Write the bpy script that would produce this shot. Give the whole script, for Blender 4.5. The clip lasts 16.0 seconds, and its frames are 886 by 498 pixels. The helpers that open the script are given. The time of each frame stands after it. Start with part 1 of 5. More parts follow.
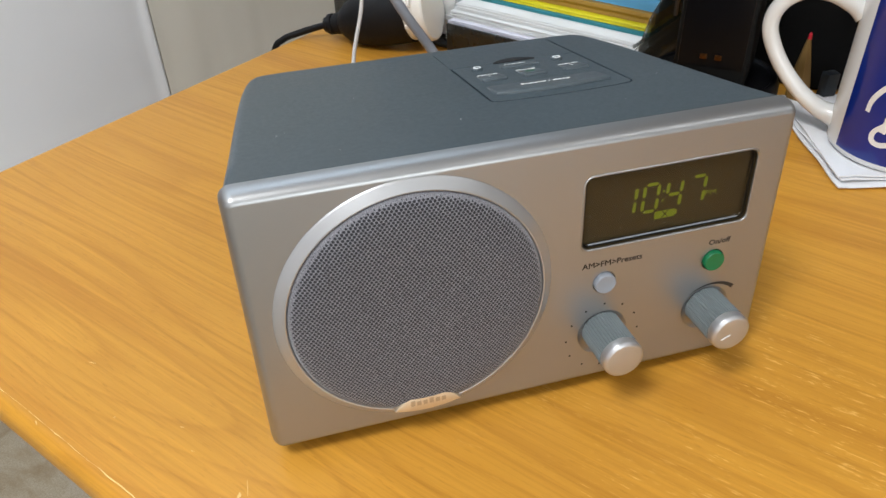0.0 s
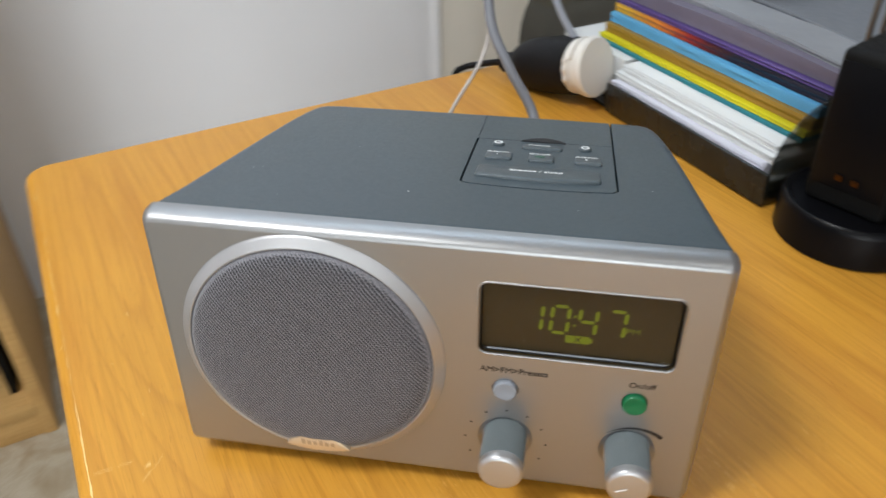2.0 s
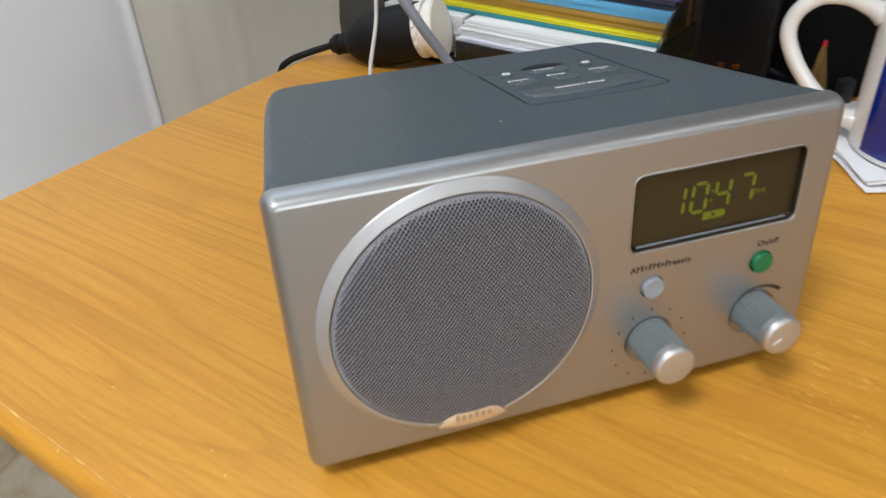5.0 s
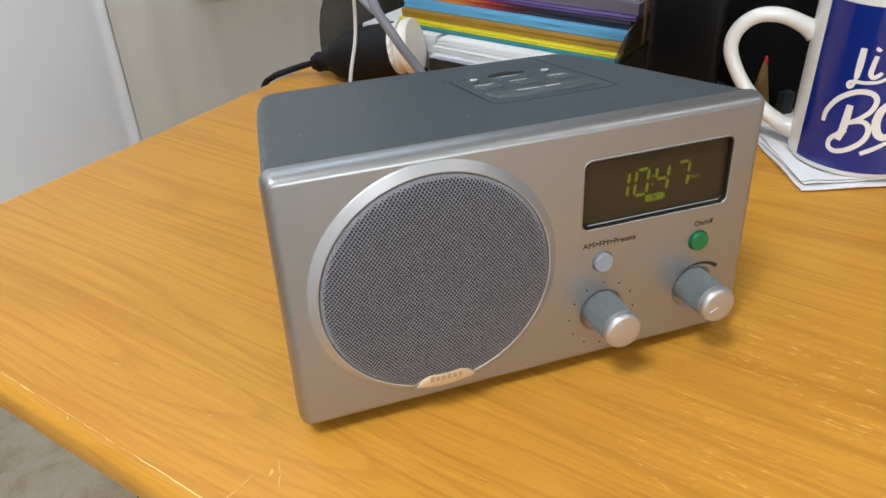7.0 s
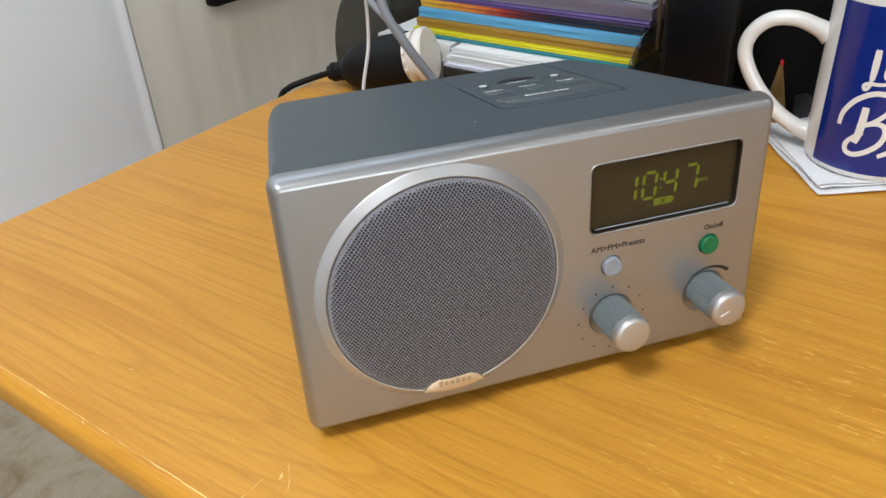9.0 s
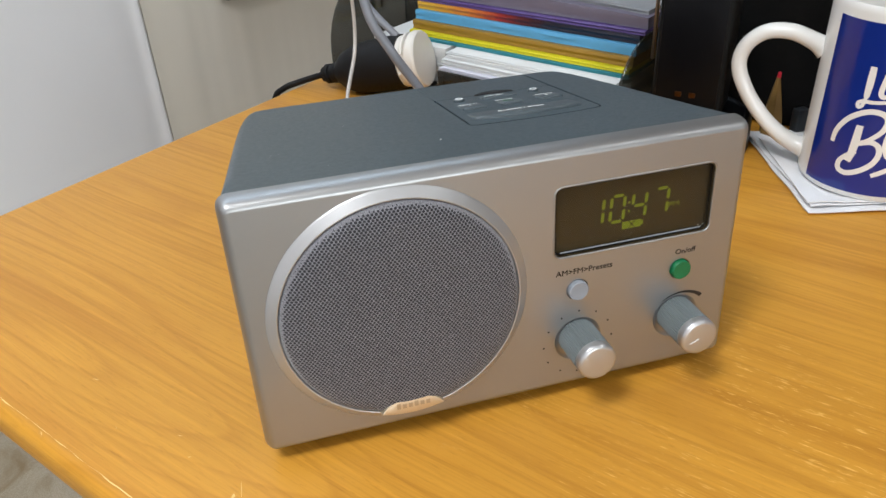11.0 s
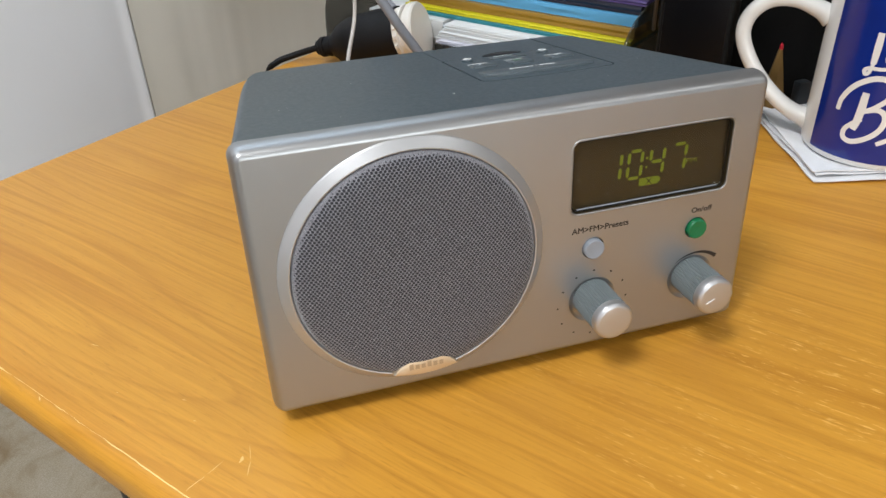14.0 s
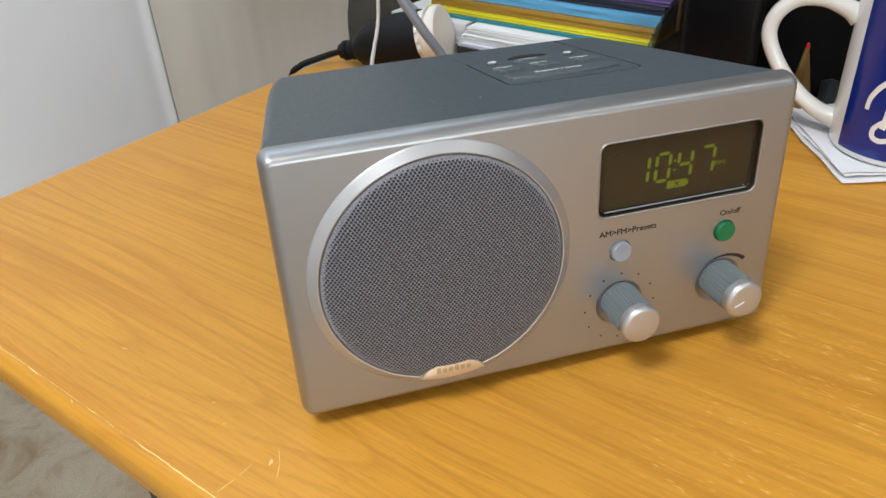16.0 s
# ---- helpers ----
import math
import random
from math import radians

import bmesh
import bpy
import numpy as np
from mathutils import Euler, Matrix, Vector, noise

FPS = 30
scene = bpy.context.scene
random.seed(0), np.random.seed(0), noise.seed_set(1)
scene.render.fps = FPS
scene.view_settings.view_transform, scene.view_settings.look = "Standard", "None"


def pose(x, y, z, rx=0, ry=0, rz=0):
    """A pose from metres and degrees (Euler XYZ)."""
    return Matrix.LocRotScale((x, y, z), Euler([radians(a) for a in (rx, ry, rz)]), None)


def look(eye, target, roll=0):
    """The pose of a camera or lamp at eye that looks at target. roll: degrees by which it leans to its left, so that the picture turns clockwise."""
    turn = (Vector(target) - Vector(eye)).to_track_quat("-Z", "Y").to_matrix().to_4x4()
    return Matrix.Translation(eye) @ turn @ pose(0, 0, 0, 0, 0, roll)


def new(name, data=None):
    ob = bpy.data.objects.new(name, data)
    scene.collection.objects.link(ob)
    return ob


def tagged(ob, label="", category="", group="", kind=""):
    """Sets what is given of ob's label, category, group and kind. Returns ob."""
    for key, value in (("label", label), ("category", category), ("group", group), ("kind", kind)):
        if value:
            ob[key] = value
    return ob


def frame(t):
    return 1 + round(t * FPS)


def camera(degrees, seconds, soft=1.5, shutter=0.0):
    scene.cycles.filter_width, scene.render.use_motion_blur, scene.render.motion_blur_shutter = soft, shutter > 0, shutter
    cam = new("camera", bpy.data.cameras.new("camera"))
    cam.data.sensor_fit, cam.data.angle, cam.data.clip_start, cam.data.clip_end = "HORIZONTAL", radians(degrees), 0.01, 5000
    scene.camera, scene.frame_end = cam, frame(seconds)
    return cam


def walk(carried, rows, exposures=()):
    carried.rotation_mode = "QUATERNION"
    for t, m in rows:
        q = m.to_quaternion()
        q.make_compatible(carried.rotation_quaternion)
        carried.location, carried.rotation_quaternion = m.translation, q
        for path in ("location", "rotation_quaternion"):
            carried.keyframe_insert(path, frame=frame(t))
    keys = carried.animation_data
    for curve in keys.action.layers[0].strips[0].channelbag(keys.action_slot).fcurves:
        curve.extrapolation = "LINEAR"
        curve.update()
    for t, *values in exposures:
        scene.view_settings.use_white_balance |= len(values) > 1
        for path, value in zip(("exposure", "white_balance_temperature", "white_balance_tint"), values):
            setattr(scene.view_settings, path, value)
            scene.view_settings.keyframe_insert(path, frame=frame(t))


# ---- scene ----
cam = camera(60.2, 16.0, soft=1.5, shutter=0.4)
PATH = [
    (0, (0.0152, -0.1969, 0.9877), (0.1174, 0.1915, 0.6899), -2.22),
    (0.5, (0.0172, -0.1986, 0.9872), (0.1172, 0.1942, 0.6945), -2.41),
    (1, (0.0138, -0.2006, 0.9877), (0.1064, 0.1952, 0.6965), -1.70),
    (1.5, (0.0349, -0.1988, 0.9771), (0.0976, 0.2035, 0.6869), 0.04),
    (1.7, (0.0730, -0.1980, 0.9870), (0.0916, 0.2418, 0.6741), -0.60),
    (2, (0.1433, -0.1959, 1.0054), (0.0718, 0.2075, 0.7188), -1.05),
    (2.2, (0.1940, -0.1980, 1.0020), (0.0393, 0.2200, 0.6969), -1.50),
    (2.5, (0.2545, -0.1799, 1.0009), (0.0511, 0.1739, 0.7122), -1.52),
    (2.7, (0.2790, -0.1690, 1.0040), (0.0320, 0.1928, 0.6884), -2.10),
    (3, (0.2847, -0.1591, 1.0015), (0.0397, 0.1608, 0.7055), -2.92),
    (3.2, (0.2880, -0.1520, 1.0000), (0.0196, 0.1871, 0.6768), -3.80),
    (3.5, (0.2736, -0.1570, 1.0029), (0.0455, 0.1687, 0.6998), -3.68),
    (4, (0.1866, -0.1677, 0.9924), (0.0645, 0.2074, 0.6851), -3.49),
    (4.2, (0.1320, -0.1690, 0.9920), (0.0750, 0.2571, 0.6650), -2.20),
    (4.5, (0.0494, -0.1665, 0.9874), (0.0964, 0.2361, 0.6947), -1.73),
    (4.7, (0.0260, -0.1690, 0.9810), (0.0994, 0.2652, 0.6683), -3.40),
    (5, (-0.0023, -0.1877, 0.9761), (0.1102, 0.2091, 0.6933), -2.93),
    (5.2, (-0.0179, -0.2050, 0.9791), (0.1063, 0.1935, 0.7039), -2.61),
    (7.3, (-0.0135, -0.2274, 0.9810), (0.1174, 0.1747, 0.7141), -2.18),
    (7.5, (-0.0173, -0.2283, 0.9814), (0.1115, 0.1753, 0.7158), -2.34),
    (8, (-0.0160, -0.2249, 0.9727), (0.1087, 0.1801, 0.7074), -2.35),
    (8.5, (-0.0148, -0.2312, 0.9821), (0.1063, 0.1752, 0.7173), -2.81),
    (9, (-0.0089, -0.2299, 0.9790), (0.1092, 0.1789, 0.7165), -3.49),
    (11.3, (0.0161, -0.2254, 0.9834), (0.1204, 0.1853, 0.7179), -2.97),
    (11.5, (0.0155, -0.2292, 0.9821), (0.1169, 0.1839, 0.7193), -3.30),
    (12, (0.0121, -0.2430, 0.9805), (0.1120, 0.1733, 0.7223), -3.68),
    (12.5, (0.0079, -0.2337, 0.9818), (0.1139, 0.1777, 0.7181), -3.32),
    (13, (0.0022, -0.2240, 0.9702), (0.1126, 0.1848, 0.7043), -2.94),
    (13.5, (0.0047, -0.2225, 0.9673), (0.1200, 0.1829, 0.6982), -2.33),
    (14, (0.0030, -0.2230, 0.9685), (0.1201, 0.1811, 0.6982), -2.13),
    (14.5, (-0.0002, -0.2227, 0.9716), (0.1165, 0.1807, 0.7002), -2.09),
    (15, (-0.0013, -0.2231, 0.9699), (0.1114, 0.1833, 0.7013), -2.58),
    (15.5, (-0.0022, -0.2250, 0.9732), (0.1051, 0.1831, 0.7050), -3.11),
    (16, (0.0002, -0.2220, 0.9697), (0.1054, 0.1860, 0.7006), -3.22),
]
walk(cam, [(t, look(eye, target, roll)) for t, eye, target, roll in PATH])

# ---- world, lamps, exposure ----
world = bpy.data.worlds.new("world")
world.use_nodes = True
world.node_tree.nodes["Background"].inputs[0].default_value = (0.8, 0.85, 1.0, 1)
world.node_tree.nodes["Background"].inputs[1].default_value = 0.006
scene.world = world
scene.view_settings.exposure = -1.37


def area_lamp(name, place, target, sx, sy, watts, colour, turn=None):
    data = bpy.data.lights.new(name, "AREA")
    data.shape, data.size, data.size_y, data.energy, data.color = "RECTANGLE", sx, sy, watts, colour
    ob = new(name, data)
    ob.matrix_world = look(place, target) if turn is None else pose(*place, 0, 0, turn)
    return ob


# the office's ceiling panels
for x, y, wide, deep, watts in ((-1.70, -0.90, 1.2, 0.3, 9), (-0.66, -0.54, 0.45, 0.42, 64), (1.25, -0.70, 0.9, 0.16, 15)):
    area_lamp("ceiling_lamp_light", (x, y, 2.40), (x, y, 0), wide, deep, watts, (0.965, 0.985, 1.0), 0)
area_lamp("ceiling_lamp_light", (-0.12, 1.02, 2.40), (0, 0, 0), 2.2, 0.4, 30, (0.66, 0.83, 1.0), 37.6)

# an unseen window added to the south wall for fill on upright faces
ADDED_WIN = (-3.60, -2.75, -1.15, 0.90, 2.25)  # wall, from, to, sill, head, in the desk's frame
# ---- materials ----
MATS = {}


def nodes_of(name):
    m = bpy.data.materials.new(name)
    m.use_nodes = True
    nt = m.node_tree
    return m, nt, nt.nodes, nt.links, nt.nodes["Principled BSDF"]


def math_node(nt, op, a, b=None, clamp=False):
    n = nt.nodes.new("ShaderNodeMath")
    n.operation, n.use_clamp = op, clamp
    for i, v in enumerate((a, b)):
        if v is None:
            continue
        if isinstance(v, (int, float)):
            n.inputs[i].default_value = v
        else:
            nt.links.new(v, n.inputs[i])
    return n.outputs[0]


def coords(nt, scale=(1, 1, 1), turn=0.0, source="Object"):
    tc, mp = nt.nodes.new("ShaderNodeTexCoord"), nt.nodes.new("ShaderNodeMapping")
    nt.links.new(tc.outputs[source], mp.inputs[0])
    mp.vector_type = "TEXTURE"
    mp.inputs["Scale"].default_value = [1 / k for k in scale]
    mp.inputs["Rotation"].default_value = (0, 0, radians(turn))
    return mp.outputs[0]


def noise_node(nt, vec, scale, detail=3.0, rough=0.55, dist=0.0):
    n = nt.nodes.new("ShaderNodeTexNoise")
    nt.links.new(vec, n.inputs["Vector"])
    n.inputs["Scale"].default_value, n.inputs["Detail"].default_value = scale, detail
    n.inputs["Roughness"].default_value, n.inputs["Distortion"].default_value = rough, dist
    return n.outputs["Fac"]


def ramp(nt, fac, *stops):
    r = nt.nodes.new("ShaderNodeValToRGB")
    nt.links.new(fac, r.inputs[0])
    e = r.color_ramp.elements
    while len(e) < len(stops):
        e.new(0.5)
    for el, (p, c) in zip(e, stops):
        el.position = p
        el.color = (*c, 1) if len(c) == 3 else c
    return r.outputs[0]


def mix(nt, fac, a, b, blend="MIX"):
    n = nt.nodes.new("ShaderNodeMix")
    n.data_type, n.blend_type = "RGBA", blend
    for i, v in ((0, fac), (6, a), (7, b)):
        if isinstance(v, (int, float)):
            n.inputs[i].default_value = v
        elif isinstance(v, tuple):
            n.inputs[i].default_value = (*v, 1)
        else:
            nt.links.new(v, n.inputs[i])
    return n.outputs[2]


def bump(nt, height, strength, dist, bsdf):
    b = nt.nodes.new("ShaderNodeBump")
    b.inputs["Strength"].default_value, b.inputs["Distance"].default_value = strength, dist
    nt.links.new(height, b.inputs["Height"])
    nt.links.new(b.outputs[0], bsdf.inputs["Normal"])


def paint(name, colour, rough=0.5, metal=0.0, vary=0.08, scale=40.0, bumped=0.0, bump_scale=900.0, spec=0.5, coat=0.0):
    """A plain surface with faint mottling in colour and gloss."""
    m, nt, nodes, links, b = nodes_of(name)
    vec = coords(nt)
    f = noise_node(nt, vec, scale, 4)
    f2 = noise_node(nt, vec, scale * 9, 2)
    dark = tuple(c * (1 - vary) for c in colour)
    light = tuple(min(1, c * (1 + vary)) for c in colour)
    col = ramp(nt, f, (0.3, dark), (0.7, light))
    col = mix(nt, 0.25, col, ramp(nt, f2, (0.3, dark), (0.7, light)))
    links.new(col, b.inputs["Base Color"])
    spread = min(0.12, vary * 2)
    rr = ramp(nt, f2, (0.3, (rough * (1 - spread),) * 3), (0.7, (min(1, rough * (1 + spread)),) * 3))
    links.new(rr, b.inputs["Roughness"])
    b.inputs["Metallic"].default_value = metal
    b.inputs["Specular IOR Level"].default_value = spec
    b.inputs["Coat Weight"].default_value = coat
    b.inputs["Coat Roughness"].default_value = 0.26 if metal else 0.04
    if bumped:
        bump(nt, noise_node(nt, vec, bump_scale, 2), bumped, 0.0004, b)
    MATS[name] = m
    return m


def wood(name, light, dark, deep, along, scale=1.0, rough=0.38, turn=0.0):
    """Veneer whose grain runs along the object's 'x' or 'y', with wandering growth lines, pores and pale flecks."""
    m, nt, nodes, links, b = nodes_of(name)
    base = coords(nt, (scale,) * 3, turn + (90 if along == "x" else 0))
    sep = nt.nodes.new("ShaderNodeSeparateXYZ")
    links.new(base, sep.inputs[0])

    def stretched(across, length, shift=None):
        c = nt.nodes.new("ShaderNodeCombineXYZ")
        u = sep.outputs[0] if shift is None else math_node(nt, "ADD", sep.outputs[0], shift)
        links.new(math_node(nt, "MULTIPLY", u, across), c.inputs[0])
        links.new(math_node(nt, "MULTIPLY", sep.outputs[1], length), c.inputs[1])
        links.new(math_node(nt, "MULTIPLY", sep.outputs[2], across), c.inputs[2])
        return c.outputs[0]

    sway = noise_node(nt, stretched(7, 2.2), 1.0, 2, 0.5)
    sway = math_node(nt, "MULTIPLY", math_node(nt, "SUBTRACT", sway, 0.5), 0.034)
    broad = noise_node(nt, stretched(20, 2.0, sway), 1.0, 4, 0.55)
    # growth lines: narrow bands of the wandering field, darker on one side, that close into arches
    field = noise_node(nt, stretched(12, 1.2, sway), 1.0, 1, 0.4)
    rings = math_node(nt, "FRACT", math_node(nt, "MULTIPLY", field, 17.0))
    rings2 = math_node(nt, "FRACT", math_node(nt, "MULTIPLY", noise_node(nt, stretched(19, 0.7, sway), 1.0, 1, 0.4), 9.0))
    lines = noise_node(nt, stretched(400, 5, sway), 1.0, 4, 0.7)
    thread = noise_node(nt, stretched(900, 18, sway), 1.0, 3, 0.65)
    pore = noise_node(nt, stretched(1250, 105, sway), 1.0, 2, 0.6)
    fleck = noise_node(nt, stretched(1150, 120), 1.0, 2, 0.6)
    gate = noise_node(nt, stretched(16, 7, sway), 1.0, 3, 0.6)
    if along == "y":
        # a patch with pale open grain on the front of the top
        aside = math_node(nt, "MULTIPLY", math_node(nt, "ABSOLUTE", math_node(nt, "SUBTRACT", sep.outputs[0], 0.165)), -1.9)
        behind = math_node(nt, "MULTIPLY", math_node(nt, "MAXIMUM", math_node(nt, "ADD", sep.outputs[1], 0.36), 0.0), -3.0)
        gate = math_node(nt, "ADD", gate, math_node(nt, "ADD", math_node(nt, "ADD", aside, behind), 0.14))
    tint = noise_node(nt, base, 3.5, 3)
    streak = noise_node(nt, stretched(60, 3.0, sway), 1.0, 3, 0.6)
    half = tuple((p + q) / 2 for p, q in zip(dark, deep))
    pale = tuple(min(1, 1.16 * c) for c in light)
    white = tuple(min(1, k * c) for k, c in zip((1.36, 1.62, 3.2), light))
    col = ramp(nt, broad, (0.28, dark), (0.46, light), (0.64, light), (0.80, dark))
    col = mix(nt, ramp(nt, rings, (0.0, (0.0,) * 3), (0.70, (0.03,) * 3), (0.92, (0.30,) * 3), (1.0, (0.0,) * 3)), col, half)
    col = mix(nt, ramp(nt, rings2, (0.80, (0.0,) * 3), (0.94, (0.30,) * 3), (1.0, (0.0,) * 3)), col, half)
    col = mix(nt, ramp(nt, streak, (0.56, (0.0,) * 3), (0.74, (0.34,) * 3)), col, tuple(p * q for p, q in zip(dark, (0.97, 0.86, 0.75))))
    col = mix(nt, ramp(nt, lines, (0.34, (0.30,) * 3), (0.50, (0.0,) * 3)), col, half)
    col = mix(nt, ramp(nt, lines, (0.54, (0.0,) * 3), (0.68, (0.50,) * 3)), col, pale)
    col = mix(nt, ramp(nt, thread, (0.33, (0.24,) * 3), (0.45, (0.0,) * 3)), col, half)
    marks = math_node(nt, "MULTIPLY", ramp(nt, pore, (0.28, (1.0,) * 3), (0.39, (0.0,) * 3)), 0.26)
    col = mix(nt, marks, col, deep)
    chips = math_node(nt, "MULTIPLY", ramp(nt, fleck, (0.60, (0.0,) * 3), (0.69, (1.0,) * 3)), ramp(nt, gate, (0.50, (0.03,) * 3), (0.62, (0.8,) * 3)))
    col = mix(nt, chips, col, white)
    col = mix(nt, ramp(nt, tint, (0.35, (0.0,) * 3), (0.75, (0.30,) * 3)), col, half)
    links.new(col, b.inputs["Base Color"])
    r = ramp(nt, lines, (0.3, (rough * 1.25,) * 3), (0.7, (rough * 0.9,) * 3))
    links.new(r, b.inputs["Roughness"])
    b.inputs["Specular IOR Level"].default_value = 0.26
    bump(nt, lines, 0.10, 0.0003, b)
    MATS[name] = m
    return m


def glassy(name, colour, alpha, rough=0.08):
    """Thin tinted plastic or glass: part clear, part surface."""
    m, nt, nodes, links, b = nodes_of(name)
    b.inputs["Base Color"].default_value = (*colour, 1)
    b.inputs["Roughness"].default_value = rough
    f = noise_node(nt, coords(nt), 60, 3)
    links.new(ramp(nt, f, (0.3, (rough * 0.7,) * 3), (0.75, (min(1, rough * 1.8),) * 3)), b.inputs["Roughness"])
    b.inputs["Alpha"].default_value = alpha
    MATS[name] = m
    return m


def grille_cloth(name, pitch):
    """Knitted speaker cloth: rows of small dark eyes between grey threads."""
    m, nt, nodes, links, b = nodes_of(name)
    tc = nt.nodes.new("ShaderNodeTexCoord")
    sep = nt.nodes.new("ShaderNodeSeparateXYZ")
    links.new(tc.outputs["Object"], sep.inputs[0])
    wob = noise_node(nt, tc.outputs["Object"], 260, 3)
    wob2 = noise_node(nt, coords(nt, (1.0, 1.0, 1.3)), 310, 3)
    dx = math_node(nt, "MULTIPLY", math_node(nt, "SUBTRACT", wob, 0.5), 0.26)
    dz = math_node(nt, "MULTIPLY", math_node(nt, "SUBTRACT", wob2, 0.5), 0.22)
    u = math_node(nt, "ADD", math_node(nt, "DIVIDE", sep.outputs[0], pitch), dx)
    v = math_node(nt, "ADD", math_node(nt, "DIVIDE", sep.outputs[2], pitch * 1.25), dz)

    def eye(off):
        a = math_node(nt, "SUBTRACT", math_node(nt, "FRACT", math_node(nt, "ADD", u, off)), 0.5)
        c = math_node(nt, "SUBTRACT", math_node(nt, "FRACT", math_node(nt, "ADD", v, off)), 0.5)
        a, c = math_node(nt, "MULTIPLY", a, a), math_node(nt, "MULTIPLY", math_node(nt, "MULTIPLY", c, c), 1.7)
        return math_node(nt, "SQRT", math_node(nt, "ADD", a, c))

    rx = math_node(nt, "SUBTRACT", sep.outputs[0], 0.0576)
    rz = math_node(nt, "SUBTRACT", sep.outputs[2], 0.0621)
    rad = math_node(nt, "SQRT", math_node(nt, "ADD", math_node(nt, "MULTIPLY", rx, rx), math_node(nt, "MULTIPLY", rz, rz)))
    rim = math_node(nt, "MULTIPLY", math_node(nt, "SUBTRACT", rad, 0.0440), 260.0, True)
    d = math_node(nt, "ADD", math_node(nt, "MINIMUM", eye(0.0), eye(0.5)), rim)
    thread = noise_node(nt, coords(nt, (1, 1, 1)), 2600, 2)
    mottled = noise_node(nt, tc.outputs["Object"], 300, 3)
    hole = ramp(nt, d, (0.31, (0.0,) * 3), (0.38, (1.0,) * 3))
    yarn = mix(nt, ramp(nt, thread, (0.30, (0.0,) * 3), (0.70, (1.0,) * 3)), (0.070, 0.071, 0.082), (0.30, 0.30, 0.33))
    yarn = mix(nt, ramp(nt, mottled, (0.3, (0.0,) * 3), (0.7, (0.3,) * 3)), yarn, (0.155, 0.14, 0.175))
    col = mix(nt, hole, (0.006, 0.006, 0.012), yarn)
    links.new(col, b.inputs["Base Color"])
    b.inputs["Roughness"].default_value = 0.75
    b.inputs["Sheen Weight"].default_value = 0.3
    bump(nt, hole, 0.6, 0.0003, b)
    MATS[name] = m
    return m


def lit(name, colour, strength):
    m, nt, nodes, links, b = nodes_of(name)
    b.inputs["Base Color"].default_value = (*[c * 0.3 for c in colour], 1)
    b.inputs["Emission Color"].default_value = (*colour, 1)
    b.inputs["Emission Strength"].default_value = strength
    MATS[name] = m
    return m


def wall_paint(name, colour, folds=0.0):
    m, nt, nodes, links, b = nodes_of(name)
    vec = coords(nt)
    big = noise_node(nt, vec, 1.3, 3)
    small = noise_node(nt, vec, 160, 3)
    dark = tuple(c * 0.93 for c in colour)
    col = mix(nt, ramp(nt, big, (0.3, (0.0,) * 3), (0.7, (1.0,) * 3)), dark, colour)
    links.new(col, b.inputs["Base Color"])
    b.inputs["Roughness"].default_value = 0.30
    if folds:
        small = math_node(nt, "ADD", math_node(nt, "MULTIPLY", noise_node(nt, coords(nt, (9, 9, 0.5)), 1.0, 1), folds), small)
        b.inputs["Roughness"].default_value = 0.22
    bump(nt, small, 0.06, 0.001, b)
    MATS[name] = m
    return m


def carpet_mat(name):
    m, nt, nodes, links, b = nodes_of(name)
    vec = coords(nt)
    pile = noise_node(nt, vec, 420, 4, 0.7)
    patch = noise_node(nt, vec, 9, 5, 0.65, 0.6)
    col = ramp(nt, patch, (0.32, (0.34, 0.24, 0.13)), (0.5, (0.52, 0.44, 0.32)), (0.68, (0.62, 0.55, 0.44)))
    col = mix(nt, ramp(nt, pile, (0.35, (0.55,) * 3), (0.65, (0.0,) * 3)), col, (0.25, 0.19, 0.12))
    links.new(col, b.inputs["Base Color"])
    b.inputs["Roughness"].default_value = 0.95
    bump(nt, pile, 0.7, 0.004, b)
    MATS[name] = m
    return m


def page_edges(name, colour, vary=0.12):
    """The cut edges of a pile of sheets: fine level lines."""
    m, nt, nodes, links, b = nodes_of(name)
    f = noise_node(nt, coords(nt, (6, 6, 900)), 1.0, 3, 0.6)
    g = noise_node(nt, coords(nt, (3, 3, 160)), 1.0, 3, 0.5)
    dark = tuple(c * (1 - vary * 2.2) for c in colour)
    col = mix(nt, ramp(nt, f, (0.35, (0.8,) * 3), (0.6, (0.0,) * 3)), colour, dark)
    col = mix(nt, ramp(nt, g, (0.4, (0.5,) * 3), (0.55, (0.0,) * 3)), col, dark)
    links.new(col, b.inputs["Base Color"])
    b.inputs["Roughness"].default_value = 0.6
    bump(nt, f, 0.5, 0.0006, b)
    MATS[name] = m
    return m


wood("desk_wood", (0.640, 0.308, 0.041), (0.490, 0.208, 0.024), (0.29, 0.102, 0.010), "y", 1.0, 0.32, 1.0)
wood("case_wood", (0.58, 0.36, 0.14), (0.50, 0.29, 0.10), (0.40, 0.22, 0.07), "x", 0.8, 0.45)
paint("silver_paint", (0.356, 0.360, 0.366), 0.40, 0.88, 0.012, 30, 0.0, 4000, 0.5, 0.08)
paint("silver_cap", (0.51, 0.515, 0.53), 0.40, 0.80, 0.012, 30, 0.0, 4000, 0.5, 0.08)
paint("slate_paint", (0.057, 0.080, 0.096), 0.36, 0.0, 0.05, 60, 0.06, 2600, 0.50)
paint("slate_button", (0.074, 0.095, 0.108), 0.38, 0.0, 0.05, 60, 0.05, 2600)
paint("knob_rubber", (0.175, 0.205, 0.215), 0.55, 0.0, 0.06)
